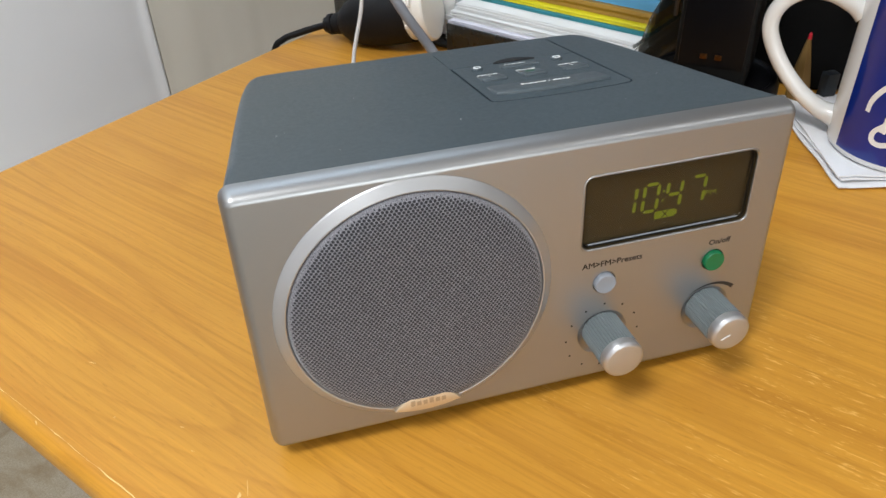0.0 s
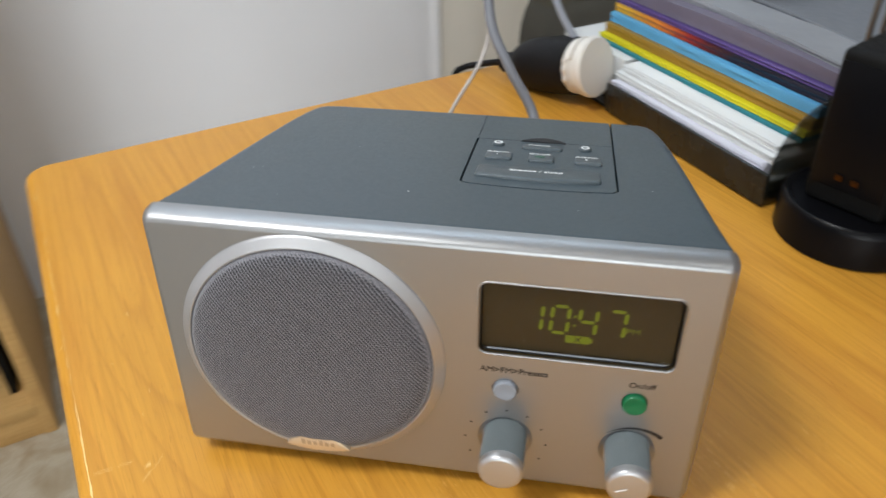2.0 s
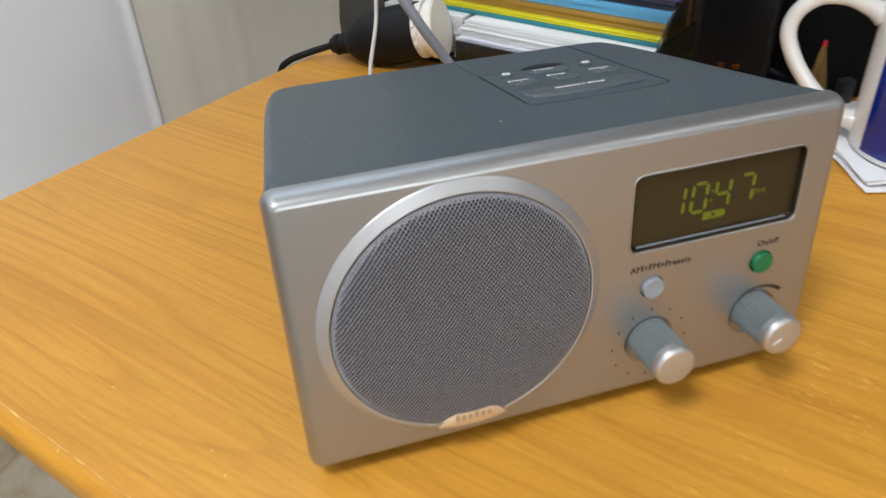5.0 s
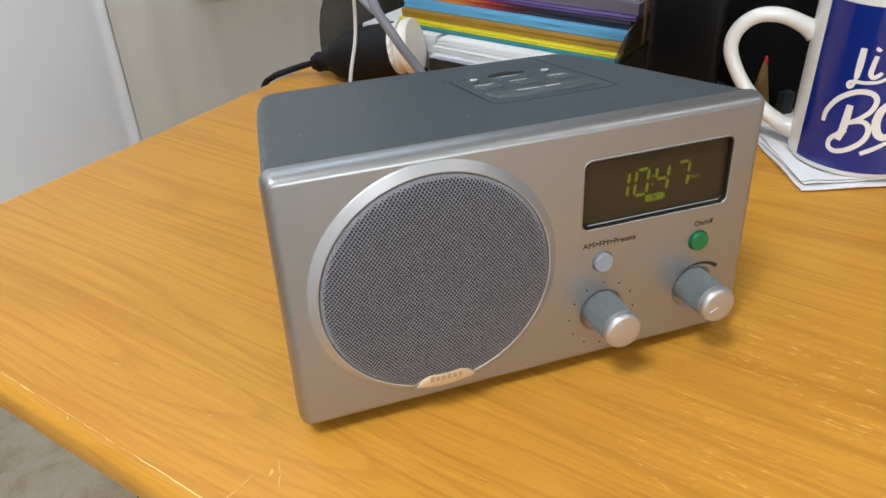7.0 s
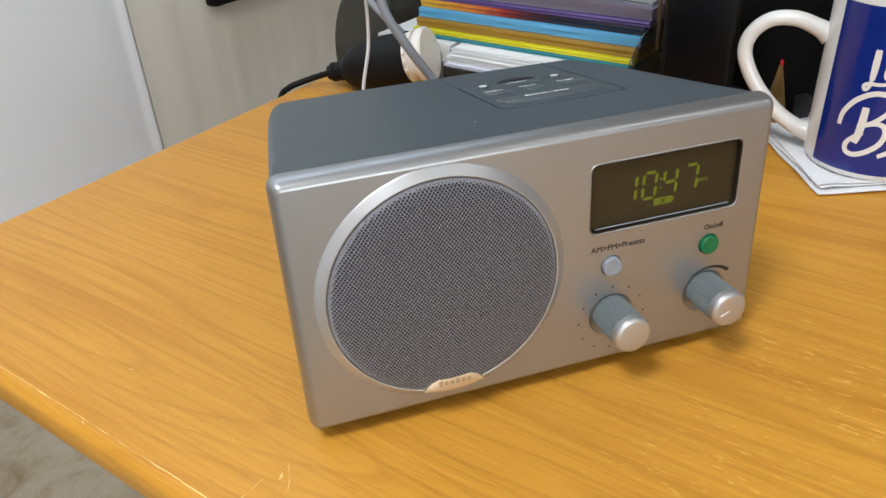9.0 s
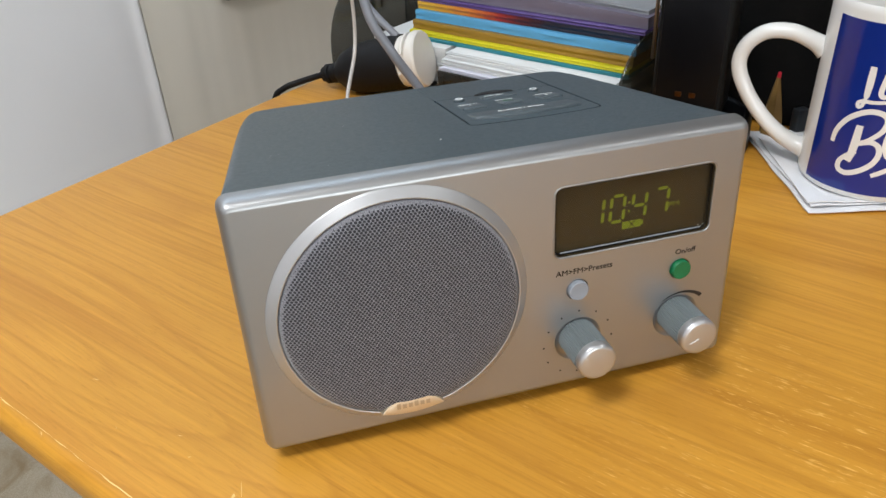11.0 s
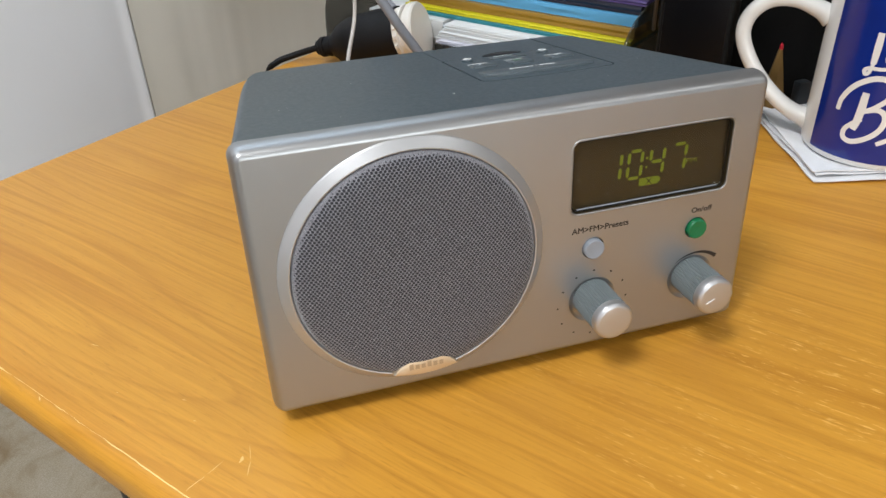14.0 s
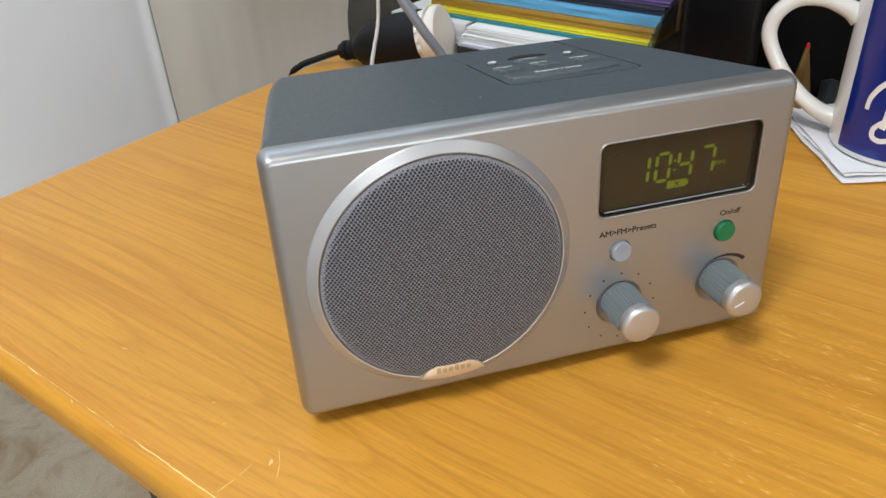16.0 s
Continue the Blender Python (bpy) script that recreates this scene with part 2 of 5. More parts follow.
paint("gap_black", (0.012, 0.012, 0.014), 0.7)
paint("print_grey", (0.012, 0.011, 0.011), 0.6)
paint("print_white", (0.80, 0.82, 0.83), 0.6)
paint("green_button", (0.0, 0.135, 0.046), 0.42, 0.0, 0.06, 90, 0.1, 3000)
paint("green_mark", (0.02, 0.12, 0.06), 0.5)
paint("grey_button", (0.25, 0.272, 0.31), 0.5, 0.0, 0.04)
paint("badge_metal", (0.70, 0.62, 0.48), 0.36, 0.7, 0.05, 200)
paint("badge_mark", (0.50, 0.43, 0.32), 0.4, 0.7, 0.05, 200)
paint("lcd_back", (0.044, 0.030, 0.012), 0.35, 0.0, 0.05, 40, 0, 900, 0.3)
lit("lcd_digit", (0.33, 0.42, 0.004), 0.39)
lit("lcd_faint", (0.27, 0.32, 0.006), 0.35)
glassy("lcd_glass", (0.02, 0.02, 0.02), 0.10, 0.05)
paint("black_rubber", (0.006, 0.006, 0.007), 0.55, 0.0, 0.15, 50, 0.1, 1500, 0.2)
paint("black_plastic", (0.004, 0.004, 0.005), 0.32, 0.0, 0.1, 50, 0.0, 1500, 0.13)
paint("matt_black", (0.006, 0.006, 0.006), 0.6, 0.0, 0.1, 40, 0, 900, 0.12)
paint("white_plastic", (0.76, 0.73, 0.68), 0.35, 0.0, 0.03, 30)
paint("grey_cable", (0.22, 0.23, 0.26), 0.4, 0.0, 0.05)
paint("thin_wire", (0.50, 0.46, 0.43), 0.4, 0.0, 0.05)
paint("mug_white", (0.73, 0.715, 0.69), 0.24, 0.0, 0.02, 30, 0.0, 900, 0.5, 0.12)
paint("mug_blue", (0.006, 0.022, 0.20), 0.16, 0.0, 0.05, 30, 0.0, 900, 0.5, 0.3)
paint("mug_print", (0.78, 0.76, 0.73), 0.25, 0.0, 0.03)
paint("tissue", (0.80, 0.80, 0.82), 0.9, 0.0, 0.03, 60, 0.4, 700)
glassy("smoke_plastic", (0.020, 0.022, 0.016), 0.62, 0.12)
glassy("smoke_dark", (0.012, 0.013, 0.012), 0.97, 0.22)
paint("gold_contact", (0.12, 0.055, 0.02), 0.35, 1.0, 0.05)
paint("steel_post", (0.20, 0.17, 0.14), 0.35, 0.8, 0.06)
paint("red_paint", (0.60, 0.02, 0.04), 0.4)
paint("pencil_wood", (0.22, 0.125, 0.032), 0.5)
wall_paint("wall_paint", (0.93, 0.93, 0.96))
wall_paint("panel_paint", (0.86, 0.81, 0.72), 1.0)
# dark only to soak up bounce at the unseen east wall
wall_paint("light_cut_paint", (0.20, 0.175, 0.155))
wall_paint("ceiling_paint", (0.78, 0.79, 0.80))
carpet_mat("carpet")
paint("dark_metal", (0.03, 0.035, 0.04), 0.45, 0.3, 0.1)
page_edges("page_white", (0.74, 0.75, 0.75), 0.045)
page_edges("page_lilac", (0.68, 0.68, 0.77), 0.05)
page_edges("page_cream", (0.72, 0.69, 0.61), 0.08)
for key, c in (("teal", (0.02, 0.20, 0.24)), ("yellow", (0.62, 0.56, 0.01)), ("olive", (0.30, 0.17, 0.02)), ("sky", (0.10, 0.36, 0.62)),
               ("ink", (0.012, 0.013, 0.03)), ("purple", (0.085, 0.05, 0.20)), ("mauve", (0.145, 0.13, 0.18)), ("sheet_grey", (0.25, 0.26, 0.28)),
               ("crimson", (0.25, 0.02, 0.02)), ("royal", (0.02, 0.06, 0.30)), ("leaf", (0.01, 0.30, 0.08)),
               ("sea", (0.0, 0.18, 0.15)), ("navy", (0.01, 0.012, 0.05)), ("ivory", (0.37, 0.33, 0.27)), ("chalk", (0.56, 0.55, 0.54)), ("rose", (0.44, 0.40, 0.37)), ("slate_grey", (0.16, 0.17, 0.19)), ("tan", (0.50, 0.30, 0.12))):
    paint("card_" + key, c, 0.5, 0.0, 0.08, 25)



def cover_picture(name):
    """A printed cover that runs from black through red to orange along its spine."""
    m, nt, nodes, links, b = nodes_of(name)
    sep = nt.nodes.new("ShaderNodeSeparateXYZ")
    links.new(coords(nt), sep.inputs[0])
    wob = math_node(nt, "MULTIPLY", math_node(nt, "SUBTRACT", noise_node(nt, coords(nt), 90, 3), 0.5), 0.03)
    run = math_node(nt, "MULTIPLY", math_node(nt, "ADD", sep.outputs[1], wob), 4.0)
    col = ramp(nt, run, (0.34, (0.010, 0.011, 0.025)), (0.42, (0.06, 0.008, 0.012)), (0.52, (0.28, 0.02, 0.015)), (0.64, (0.55, 0.15, 0.02)), (0.80, (0.60, 0.33, 0.03)))
    links.new(col, b.inputs["Base Color"])
    b.inputs["Roughness"].default_value = 0.4
    MATS[name] = m


cover_picture("cover_picture")

# ---- mesh helpers ----


def finish(name, bm, mat, parent=None, label="", smooth=35):
    me = bpy.data.meshes.new(name)
    bmesh.ops.recalc_face_normals(bm, faces=bm.faces[:])
    bm.to_mesh(me)
    bm.free()
    if smooth:
        for p in me.polygons:
            p.use_smooth = True
        me.set_sharp_from_angle(angle=radians(smooth))
    if mat:
        me.materials.append(MATS[mat])
    ob = new(name, me)
    if parent:
        ob.parent = parent
    if label:
        ob["label"] = label
    return ob


def part(name, bm, mat, parent, label="", smooth=35):
    return finish(name, bm, mat, parent, label, smooth)


def thing(name, m, label, category, group="", kind=""):
    ob = new(name)
    ob.empty_display_size = 0.02
    ob.matrix_basis = m
    return tagged(ob, label, category, group, kind)


def box(x0, y0, z0, x1, y1, z1, bevel=0.0, seg=2, bm=None):
    own = bm is None
    b = bmesh.new()
    bmesh.ops.create_cube(b, size=1, matrix=Matrix.Translation(((x0 + x1) / 2, (y0 + y1) / 2, (z0 + z1) / 2)) @ Matrix.Diagonal((x1 - x0, y1 - y0, z1 - z0, 1)))
    if bevel:
        bmesh.ops.bevel(b, geom=b.edges[:], offset=bevel, segments=seg, profile=0.5, affect="EDGES")
    if own:
        return b
    join(bm, b)
    return bm


def join(bm, other, m=None):
    if m is not None:
        other.transform(m)
    me = bpy.data.meshes.new("tmp")
    other.to_mesh(me)
    other.free()
    bm.from_mesh(me)
    bpy.data.meshes.remove(me)


def rounded(x0, z0, x1, z1, r, n=6):
    pts = []
    for cx, cz, a0 in ((x1 - r, z1 - r, 0), (x0 + r, z1 - r, 90), (x0 + r, z0 + r, 180), (x1 - r, z0 + r, 270)):
        for i in range(n + 1):
            a = radians(a0 + 90 * i / n)
            pts.append((cx + r * math.cos(a), cz + r * math.sin(a)))
    return pts


def circle(cx, cz, r, n=64, a0=0.0):
    return [(cx + r * math.cos(a0 + 2 * math.pi * i / n), cz + r * math.sin(a0 + 2 * math.pi * i / n)) for i in range(n)]


def loft(rings, caps=True):
    """Skin over closed rings of equal length."""
    b = bmesh.new()
    vs = [[b.verts.new(p) for p in ring] for ring in rings]
    n = len(rings[0])
    for r0, r1 in zip(vs, vs[1:]):
        for i in range(n):
            b.faces.new((r0[i], r0[(i + 1) % n], r1[(i + 1) % n], r1[i]))
    if caps:
        b.faces.new(vs[0])
        b.faces.new(vs[-1])
    return b


def inset(outline, d):
    """The outline drawn in by d along its corner normals."""
    n, out = len(outline), []
    area = sum(outline[i][0] * outline[(i + 1) % n][1] - outline[(i + 1) % n][0] * outline[i][1] for i in range(n))
    sg = 1 if area > 0 else -1
    for i in range(n):
        p, q, r = (Vector(outline[(i + k) % n]) for k in (-1, 0, 1))
        e = (q - p).normalized() + (r - q).normalized()
        e = e.normalized() if e.length > 1e-9 else (r - q).normalized()
        out.append((q.x - sg * e.y * d, q.y + sg * e.x * d))
    return out


def slab_y(outline, y0, y1, round0=0.0, round1=0.0, seg=4, deep0=None):
    """An x-z outline pushed from y0 (front) to y1, with its front and back rims rounded."""
    rings = []
    for i in range(seg + 1):
        if round0:
            a = math.pi / 2 * i / seg
            rings.append([(x, y0 + (deep0 or round0) * (1 - math.sin(a)), z) for x, z in inset(outline, round0 * (1 - math.cos(a)))])
    rings = rings[::-1]
    if round0 >= 0.0015:
        rings.insert(0, [(x, y0, z) for x, z in inset(outline, round0 * 1.025)])
    if not rings:
        rings = [[(x, y0, z) for x, z in outline]]
    if round1:
        for i in range(seg + 1):
            a = math.pi / 2 * i / seg
            rings.append([(x, y1 - round1 * (1 - math.sin(a)), z) for x, z in inset(outline, round1 * (1 - math.cos(a)))])
    else:
        rings.append([(x, y1, z) for x, z in outline])
    return loft(rings)


def slab_z(outline, z0, z1, round0=0.0, round1=0.0, seg=3):
    b = slab_y(outline, z0, z1, round0, round1, seg)
    for v in b.verts:
        v.co = Vector((v.co.x, v.co.z, v.co.y))
    return b


def lathe(profile, n=48, m=None):
    """Rings of (radius, height) about z."""
    b = bmesh.new()
    rings = []
    for r, h in profile:
        if r < 1e-6:
            rings.append([b.verts.new((0, 0, h))])
        else:
            rings.append([b.verts.new((r * math.cos(2 * math.pi * i / n), r * math.sin(2 * math.pi * i / n), h)) for i in range(n)])
    for a, c in zip(rings, rings[1:]):
        for i in range(n):
            j = (i + 1) % n
            if len(a) == 1 and len(c) > 1:
                b.faces.new((a[0], c[i], c[j]))
            elif len(c) == 1 and len(a) > 1:
                b.faces.new((a[i], a[j], c[0]))
            elif len(a) > 1:
                b.faces.new((a[i], a[j], c[j], c[i]))
    if m is not None:
        b.transform(m)
    return b


def spline(points, per=8):
    """A smooth line through points (Catmull-Rom)."""
    p = [Vector(q) for q in points]
    p = [2 * p[0] - p[1]] + p + [2 * p[-1] - p[-2]]
    out = []
    for i in range(1, len(p) - 2):
        for k in range(per):
            t = k / per
            a, b, c, d = p[i - 1 : i + 3]
            out.append(0.5 * (2 * b + (c - a) * t + (2 * a - 5 * b + 4 * c - d) * t * t + (3 * b - a - 3 * c + d) * t * t * t))
    return out + [p[-2]]


def tube(points, radius, n=12, per=8, up=Vector((0.31, 0.17, 0.93))):
    """A round cable; radius may be a number or one per fine point."""
    line = spline(points, per)
    rings = []
    for i, q in enumerate(line):
        t = (line[min(i + 1, len(line) - 1)] - line[max(i - 1, 0)]).normalized()
        s = t.cross(up).normalized()
        w = s.cross(t)
        r = radius(i / (len(line) - 1)) if callable(radius) else radius
        rings.append([q + r * (math.cos(2 * math.pi * k / n) * s + math.sin(2 * math.pi * k / n) * w) for k in range(n)])
    return loft(rings)


def carve(ob, cutters):
    """Cuts the shapes out of the object's mesh for good."""
    tools = []
    for c in cutters:
        me = bpy.data.meshes.new("cutter")
        bmesh.ops.recalc_face_normals(c, faces=c.faces[:])
        c.to_mesh(me)
        c.free()
        t = new("cutter", me)
        t.matrix_basis = ob.matrix_basis
        tools.append(t)
        mod = ob.modifiers.new("cut", "BOOLEAN")
        mod.operation, mod.solver, mod.object = "DIFFERENCE", "EXACT", t
    keep = ob.parent
    ob.parent = None
    bpy.context.view_layer.update()
    me = bpy.data.meshes.new_from_object(ob.evaluated_get(bpy.context.evaluated_depsgraph_get()))
    ob.modifiers.clear()
    ob.data = me
    ob.parent = keep
    for p in me.polygons:
        p.use_smooth = True
    me.set_sharp_from_angle(angle=radians(32))
    for p in me.polygons:
        if len(p.vertices) >= 8:
            p.use_smooth = False
    for t in tools:
        bpy.data.objects.remove(t)


def lettering(name, text, size, m, mat, parent, width=None, depth=0.00008, bold=0.0):
    """Built-in letters as a thin mesh; m lays the text's x-y plane."""
    cu = bpy.data.curves.new("letters", "FONT")
    cu.body, cu.size, cu.extrude, cu.align_x, cu.offset = text, 1.0, depth / size, "LEFT", 0.0
    tmp = new("letters", cu)
    bpy.context.view_layer.update()
    me = bpy.data.meshes.new_from_object(tmp.evaluated_get(bpy.context.evaluated_depsgraph_get()))
    bpy.data.objects.remove(tmp)
    me.transform(Matrix.Scale(size, 4))
    if width:
        xs = [v.co.x for v in me.vertices]
        k = width / (max(xs) - min(xs))
        x0 = min(xs)
        for v in me.vertices:
            v.co.x = (v.co.x - x0) * k
    if bold:
        bm = bmesh.new()
        for k, (dx, dy) in enumerate(((-1, 0), (1, 0), (0, -1), (0, 1))):
            me.transform(Matrix.Translation((dx * bold, dy * bold, k * 0.000006)))
            bm.from_mesh(me)
            me.transform(Matrix.Translation((-dx * bold, -dy * bold, -k * 0.000006)))
        bm.to_mesh(me)
        bm.free()
    me.transform(m)
    me.materials.clear()
    me.materials.append(MATS[mat])
    ob = new(name, me)
    ob.parent = parent
    return ob


DESK_Z = 0.75
DESK = Matrix.Translation((-0.229, 0.2195, 0)) @ pose(0, 0, 0, 0, 0, 37.6)  # the desk's far left corner; x along its back, -y towards its front
# added fill lamp in the made-up south opening, brightens wall and front faces
lamp = area_lamp("added_fill_light", (0, 0, 0), (1, 0, 0), ADDED_WIN[2] - ADDED_WIN[1] - 0.1, ADDED_WIN[4] - ADDED_WIN[3] - 0.1, 148, (0.92, 0.98, 1.0))
lamp.matrix_world = DESK @ look(((ADDED_WIN[1] + ADDED_WIN[2]) / 2, ADDED_WIN[0] - 0.02, (ADDED_WIN[3] + ADDED_WIN[4]) / 2), ((ADDED_WIN[1] + ADDED_WIN[2]) / 2, ADDED_WIN[0] + 1, (ADDED_WIN[3] + ADDED_WIN[4]) / 2 - 0.12))

# ---- the room ----


def place(ob, m):
    ob.matrix_basis = m
    return ob


WALL_B = 0.98
fl = place(finish("floor", box(-3.02, -3.72, -0.08, 1.82, WALL_B + 0.1, 0.0), "carpet", smooth=0), DESK)
tagged(fl, "mottled beige short-pile office carpet", "floor", kind="structure")
ce = place(finish("ceiling", box(-3.02, -3.72, 2.5, 1.82, WALL_B + 0.1, 2.6), "ceiling_paint", smooth=0), DESK)
tagged(ce, "plain white ceiling", "ceiling", kind="structure")
SEAM = 0.85
lip = [(-2.90, 0.0), (SEAM - 0.085, 0.0), (SEAM - 0.066, 0.0006), (SEAM - 0.048, 0.0022), (SEAM - 0.034, 0.0040), (SEAM - 0.026, 0.0042), (SEAM - 0.020, 0.0026), (SEAM - 0.015, 0.0002), (SEAM - 0.010, -0.0010), (SEAM - 0.006, -0.0006), (SEAM - 0.003, 0.0014), (SEAM - 0.001, 0.0050), (SEAM, 0.0100), (SEAM, 0.1), (-2.90, 0.1)]
w = place(finish("wall_north", loft([[(x, WALL_B + y, z) for x, y in lip] for z in (0.0, 2.5)]), "wall_paint", smooth=50), DESK)
tagged(w, "off-white painted wall with a rounded edge at a joint", "wall", kind="structure")
folds = [(SEAM + 0.0016 + 0.8684 * i / 90, 0.0055 + 0.0030 * noise.noise((i * 0.16, 0.7, 0)) + 0.0009 * noise.noise((i * 0.41, 3.7, 0))) for i in range(91)]
folds += [(1.72, 0.1), (SEAM + 0.0016, 0.1)]
w = place(finish("wall_north_panel", loft([[(x, WALL_B + y, z) for x, y in folds] for z in (0.0, 2.5)]), "panel_paint", smooth=50), DESK)
tagged(w, "glossy beige wall panel with soft upright ripples beside the joint", "wall", kind="structure")
wy, wa, wb, wc, wd = ADDED_WIN
south = box(-2.90, wy - 0.12, 0, wa, wy, 2.5)
for d in ((wb, wy - 0.12, 0, 1.72, wy, 2.5), (wa, wy - 0.12, 0, wb, wy, wc), (wa, wy - 0.12, wd, wb, wy, 2.5)):
    box(*d, bm=south)
w = place(finish("wall_south", south, "wall_paint", smooth=0), DESK)
tagged(w, "plain off-white painted wall with an added window opening", "wall", kind="structure")
# frame and pane of the added opening, never in view
win = thing("added_window", DESK, "added white framed window, out of view, that holds the fill light", "window", kind="structure")
for d in ((wa, wy - 0.10, wc, wb, wy - 0.05, wc + 0.05), (wa, wy - 0.10, wd - 0.05, wb, wy - 0.05, wd), (wa, wy - 0.10, wc + 0.05, wa + 0.05, wy - 0.05, wd - 0.05), (wb - 0.05, wy - 0.10, wc + 0.05, wb, wy - 0.05, wd - 0.05)):
    part("added_window_frame", box(*d, 0.004), "white_plastic", win)
pn = part("pane", box(wa + 0.05, wy - 0.080, wc + 0.05, wb - 0.05, wy - 0.074, wd - 0.05), "lcd_glass", win)
pn.visible_shadow = False
# unseen east wall, dark and set close, keeps light off the radio's right
for nm, d, mat, words in (("wall_east", (1.72, -3.72, 0, 1.82, WALL_B, 2.5), "light_cut_paint", "added unseen dark brown wall that cuts light from the right"), ("wall_west", (-3.02, -3.72, 0, -2.90, WALL_B, 2.5), "wall_paint", "plain off-white painted wall")):
    w = place(finish(nm, box(*d), mat, smooth=0), DESK)
    tagged(w, words, "wall", kind="structure")

# ---- the desk ----
desk = thing("desk", DESK, "light oak veneer office desk with a rounded worn edge", "desk")
DW, DD, DT, DR = 1.60, 0.80, 0.030, 0.0065
rings = []
outline = rounded(0.0, -DD, DW, 0.0, 0.018, 5)
top_rings = [(DR, 0.0)] + [(DR * (1 - math.cos(a)), DR * (1 - math.sin(a))) for a in (math.pi / 2 * k / 6 for k in range(6, -1, -1))]
for d, dz in top_rings[1:]:
    rings.append([(x, y, DESK_Z - dz) for x, y in inset(outline, d)])
for d, dz in top_rings[:0:-1]:
    rings.append([(x, y, DESK_Z - DT + dz * 3.0) for x, y in inset(outline, d * 1.7)])
part("desktop", loft(rings), "desk_wood", desk)


def desk_leg(x, y):
    b = box(x - 0.02, y - 0.02, 0.02, x + 0.02, y + 0.02, DESK_Z - DT - 0.003, 0.003)
    leg = part("leg", b, "dark_metal", desk, "dark grey metal leg")
    foot = lathe([(0, 0), (0.018, 0), (0.018, 0.012), (0.008, 0.014), (0.008, 0.022), (0, 0.022)], 16, Matrix.Translation((x, y, 0)))
    part("foot", foot, "black_rubber", leg)


for x, y in ((0.045, -0.222), (0.045, -0.74), (DW - 0.06, -0.06), (DW - 0.06, -0.74)):
    desk_leg(x, y)
part("end_panel", box(0.030, -0.718, 0.12, 0.058, -0.2435, DESK_Z - DT - 0.003, 0.002), "matt_black", desk, "black end panel between the legs")
part("rail", box(0.067, -0.232, 0.64, DW - 0.081, -0.212, DESK_Z - DT - 0.003, 0.002), "dark_metal", desk)


def scratch(name, x, y, length, turn, width):
    """A pale thin scrape in the veneer."""
    b = bmesh.new()
    rng = random.Random(int(abs(x * 10000) + abs(y * 70000)))
    n = 7
    up, dn = [], []
    for i in range(n):
        t = i / (n - 1)
        wv = width * math.sin(math.pi * (0.06 + 0.88 * t)) * rng.uniform(0.6, 1.1)
        px, py = (t - 0.5) * length, rng.uniform(-0.25, 0.25) * width
        up.append(b.verts.new((px, py + wv / 2, 0)))
        dn.append(b.verts.new((px, py - wv / 2, 0)))
    for i in range(n - 1):
        b.faces.new((up[i], up[i + 1], dn[i + 1], dn[i]))
    b.transform(Matrix.Translation((x, y, DESK_Z + 0.00012)) @ pose(0, 0, 0, 0, 0, turn))
    part(name, b, "scrape_faint", desk)


paint("scrape", (0.92, 0.66, 0.26), 0.6)
paint("scrape_faint", (0.80, 0.53, 0.19), 0.6)
DI = DESK.inverted()


def on_desk(x, y):
    v = DI @ Vector((x, y, DESK_Z))
    return v.x, v.y


for p, q, wd in (((-0.0762, 0.0822), (-0.0728, 0.0798), 0.0005), ((-0.0942, 0.0530), (-0.0938, 0.0498), 0.0005), ((-0.0160, -0.0080), (-0.0172, -0.0112), 0.0014), ((-0.037, -0.018), (-0.030, -0.0132), 0.0004), ((-0.029, -0.0125), (-0.023, -0.008), 0.0003), ((-0.013, -0.003), (-0.0134, -0.011), 0.00025), ((-0.0134, -0.0115), (-0.0152, -0.018), 0.0004), ((-0.0372, 0.0312), (-0.0356, 0.0302), 0.0004), ((-0.0332, 0.0172), (-0.0320, 0.0168), 0.0005), ((-0.0634, 0.0442), (-0.0628, 0.0450), 0.0004)):
    (ax_, ay_), (bx_, by_) = on_desk(*p), on_desk(*q)
    scratch("scratch", (ax_ + bx_) / 2, (ay_ + by_) / 2, math.hypot(bx_ - ax_, by_ - ay_), math.degrees(math.atan2(by_ - ay_, bx_ - ax_)), wd)
# the worn pale line along the desk's rounded left edge
b = bmesh.new()
up, dn = [], []
for i in range(260):
    y = -0.04 - i * 0.0028
    wob = 0.0004 * noise.noise((y * 90, 0.3, 0)) + 0.0002 * noise.noise((y * 400, 2.3, 0))
    wd = (0.00022 if y < -0.26 else 0.00006) + 0.00016 * noise.noise((y * 160, 7.1, 0)) + (0.0002 if i % 47 in (3, 4) else 0)
    up.append(b.verts.new((DR * 0.9 + wob + max(0.00001, wd), y, DESK_Z + 0.00012)))
    dn.append(b.verts.new((DR * 0.9 + wob - max(0.00001, wd), y, DESK_Z + 0.00006)))
for i in range(259):
    b.faces.new((up[i], up[i + 1], dn[i + 1], dn[i]))
part("worn_edge", b, "scrape", desk)

# ---- the radio ----
MID = 0.1004
LEAN, LIST = 0.055, 0.0078  # the front leans back a little
RADIO = Matrix.Translation((MID, 0, DESK_Z)) @ Matrix.Rotation(LIST, 4, "Y") @ Matrix.Rotation(-LEAN, 4, "X") @ Matrix.Translation((-MID, 0, 0))
radio = thing("table_radio", RADIO, "silver and slate grey table radio alarm clock on the desk", "radio")
X0, X1, Z0, Z1 = -0.0014, 0.2015, 0.0059, 0.1160
PD = 0.0082  # the front panel's depth
SLOPE = 0.118


def roof(y):
    return 0.1158 - SLOPE * y


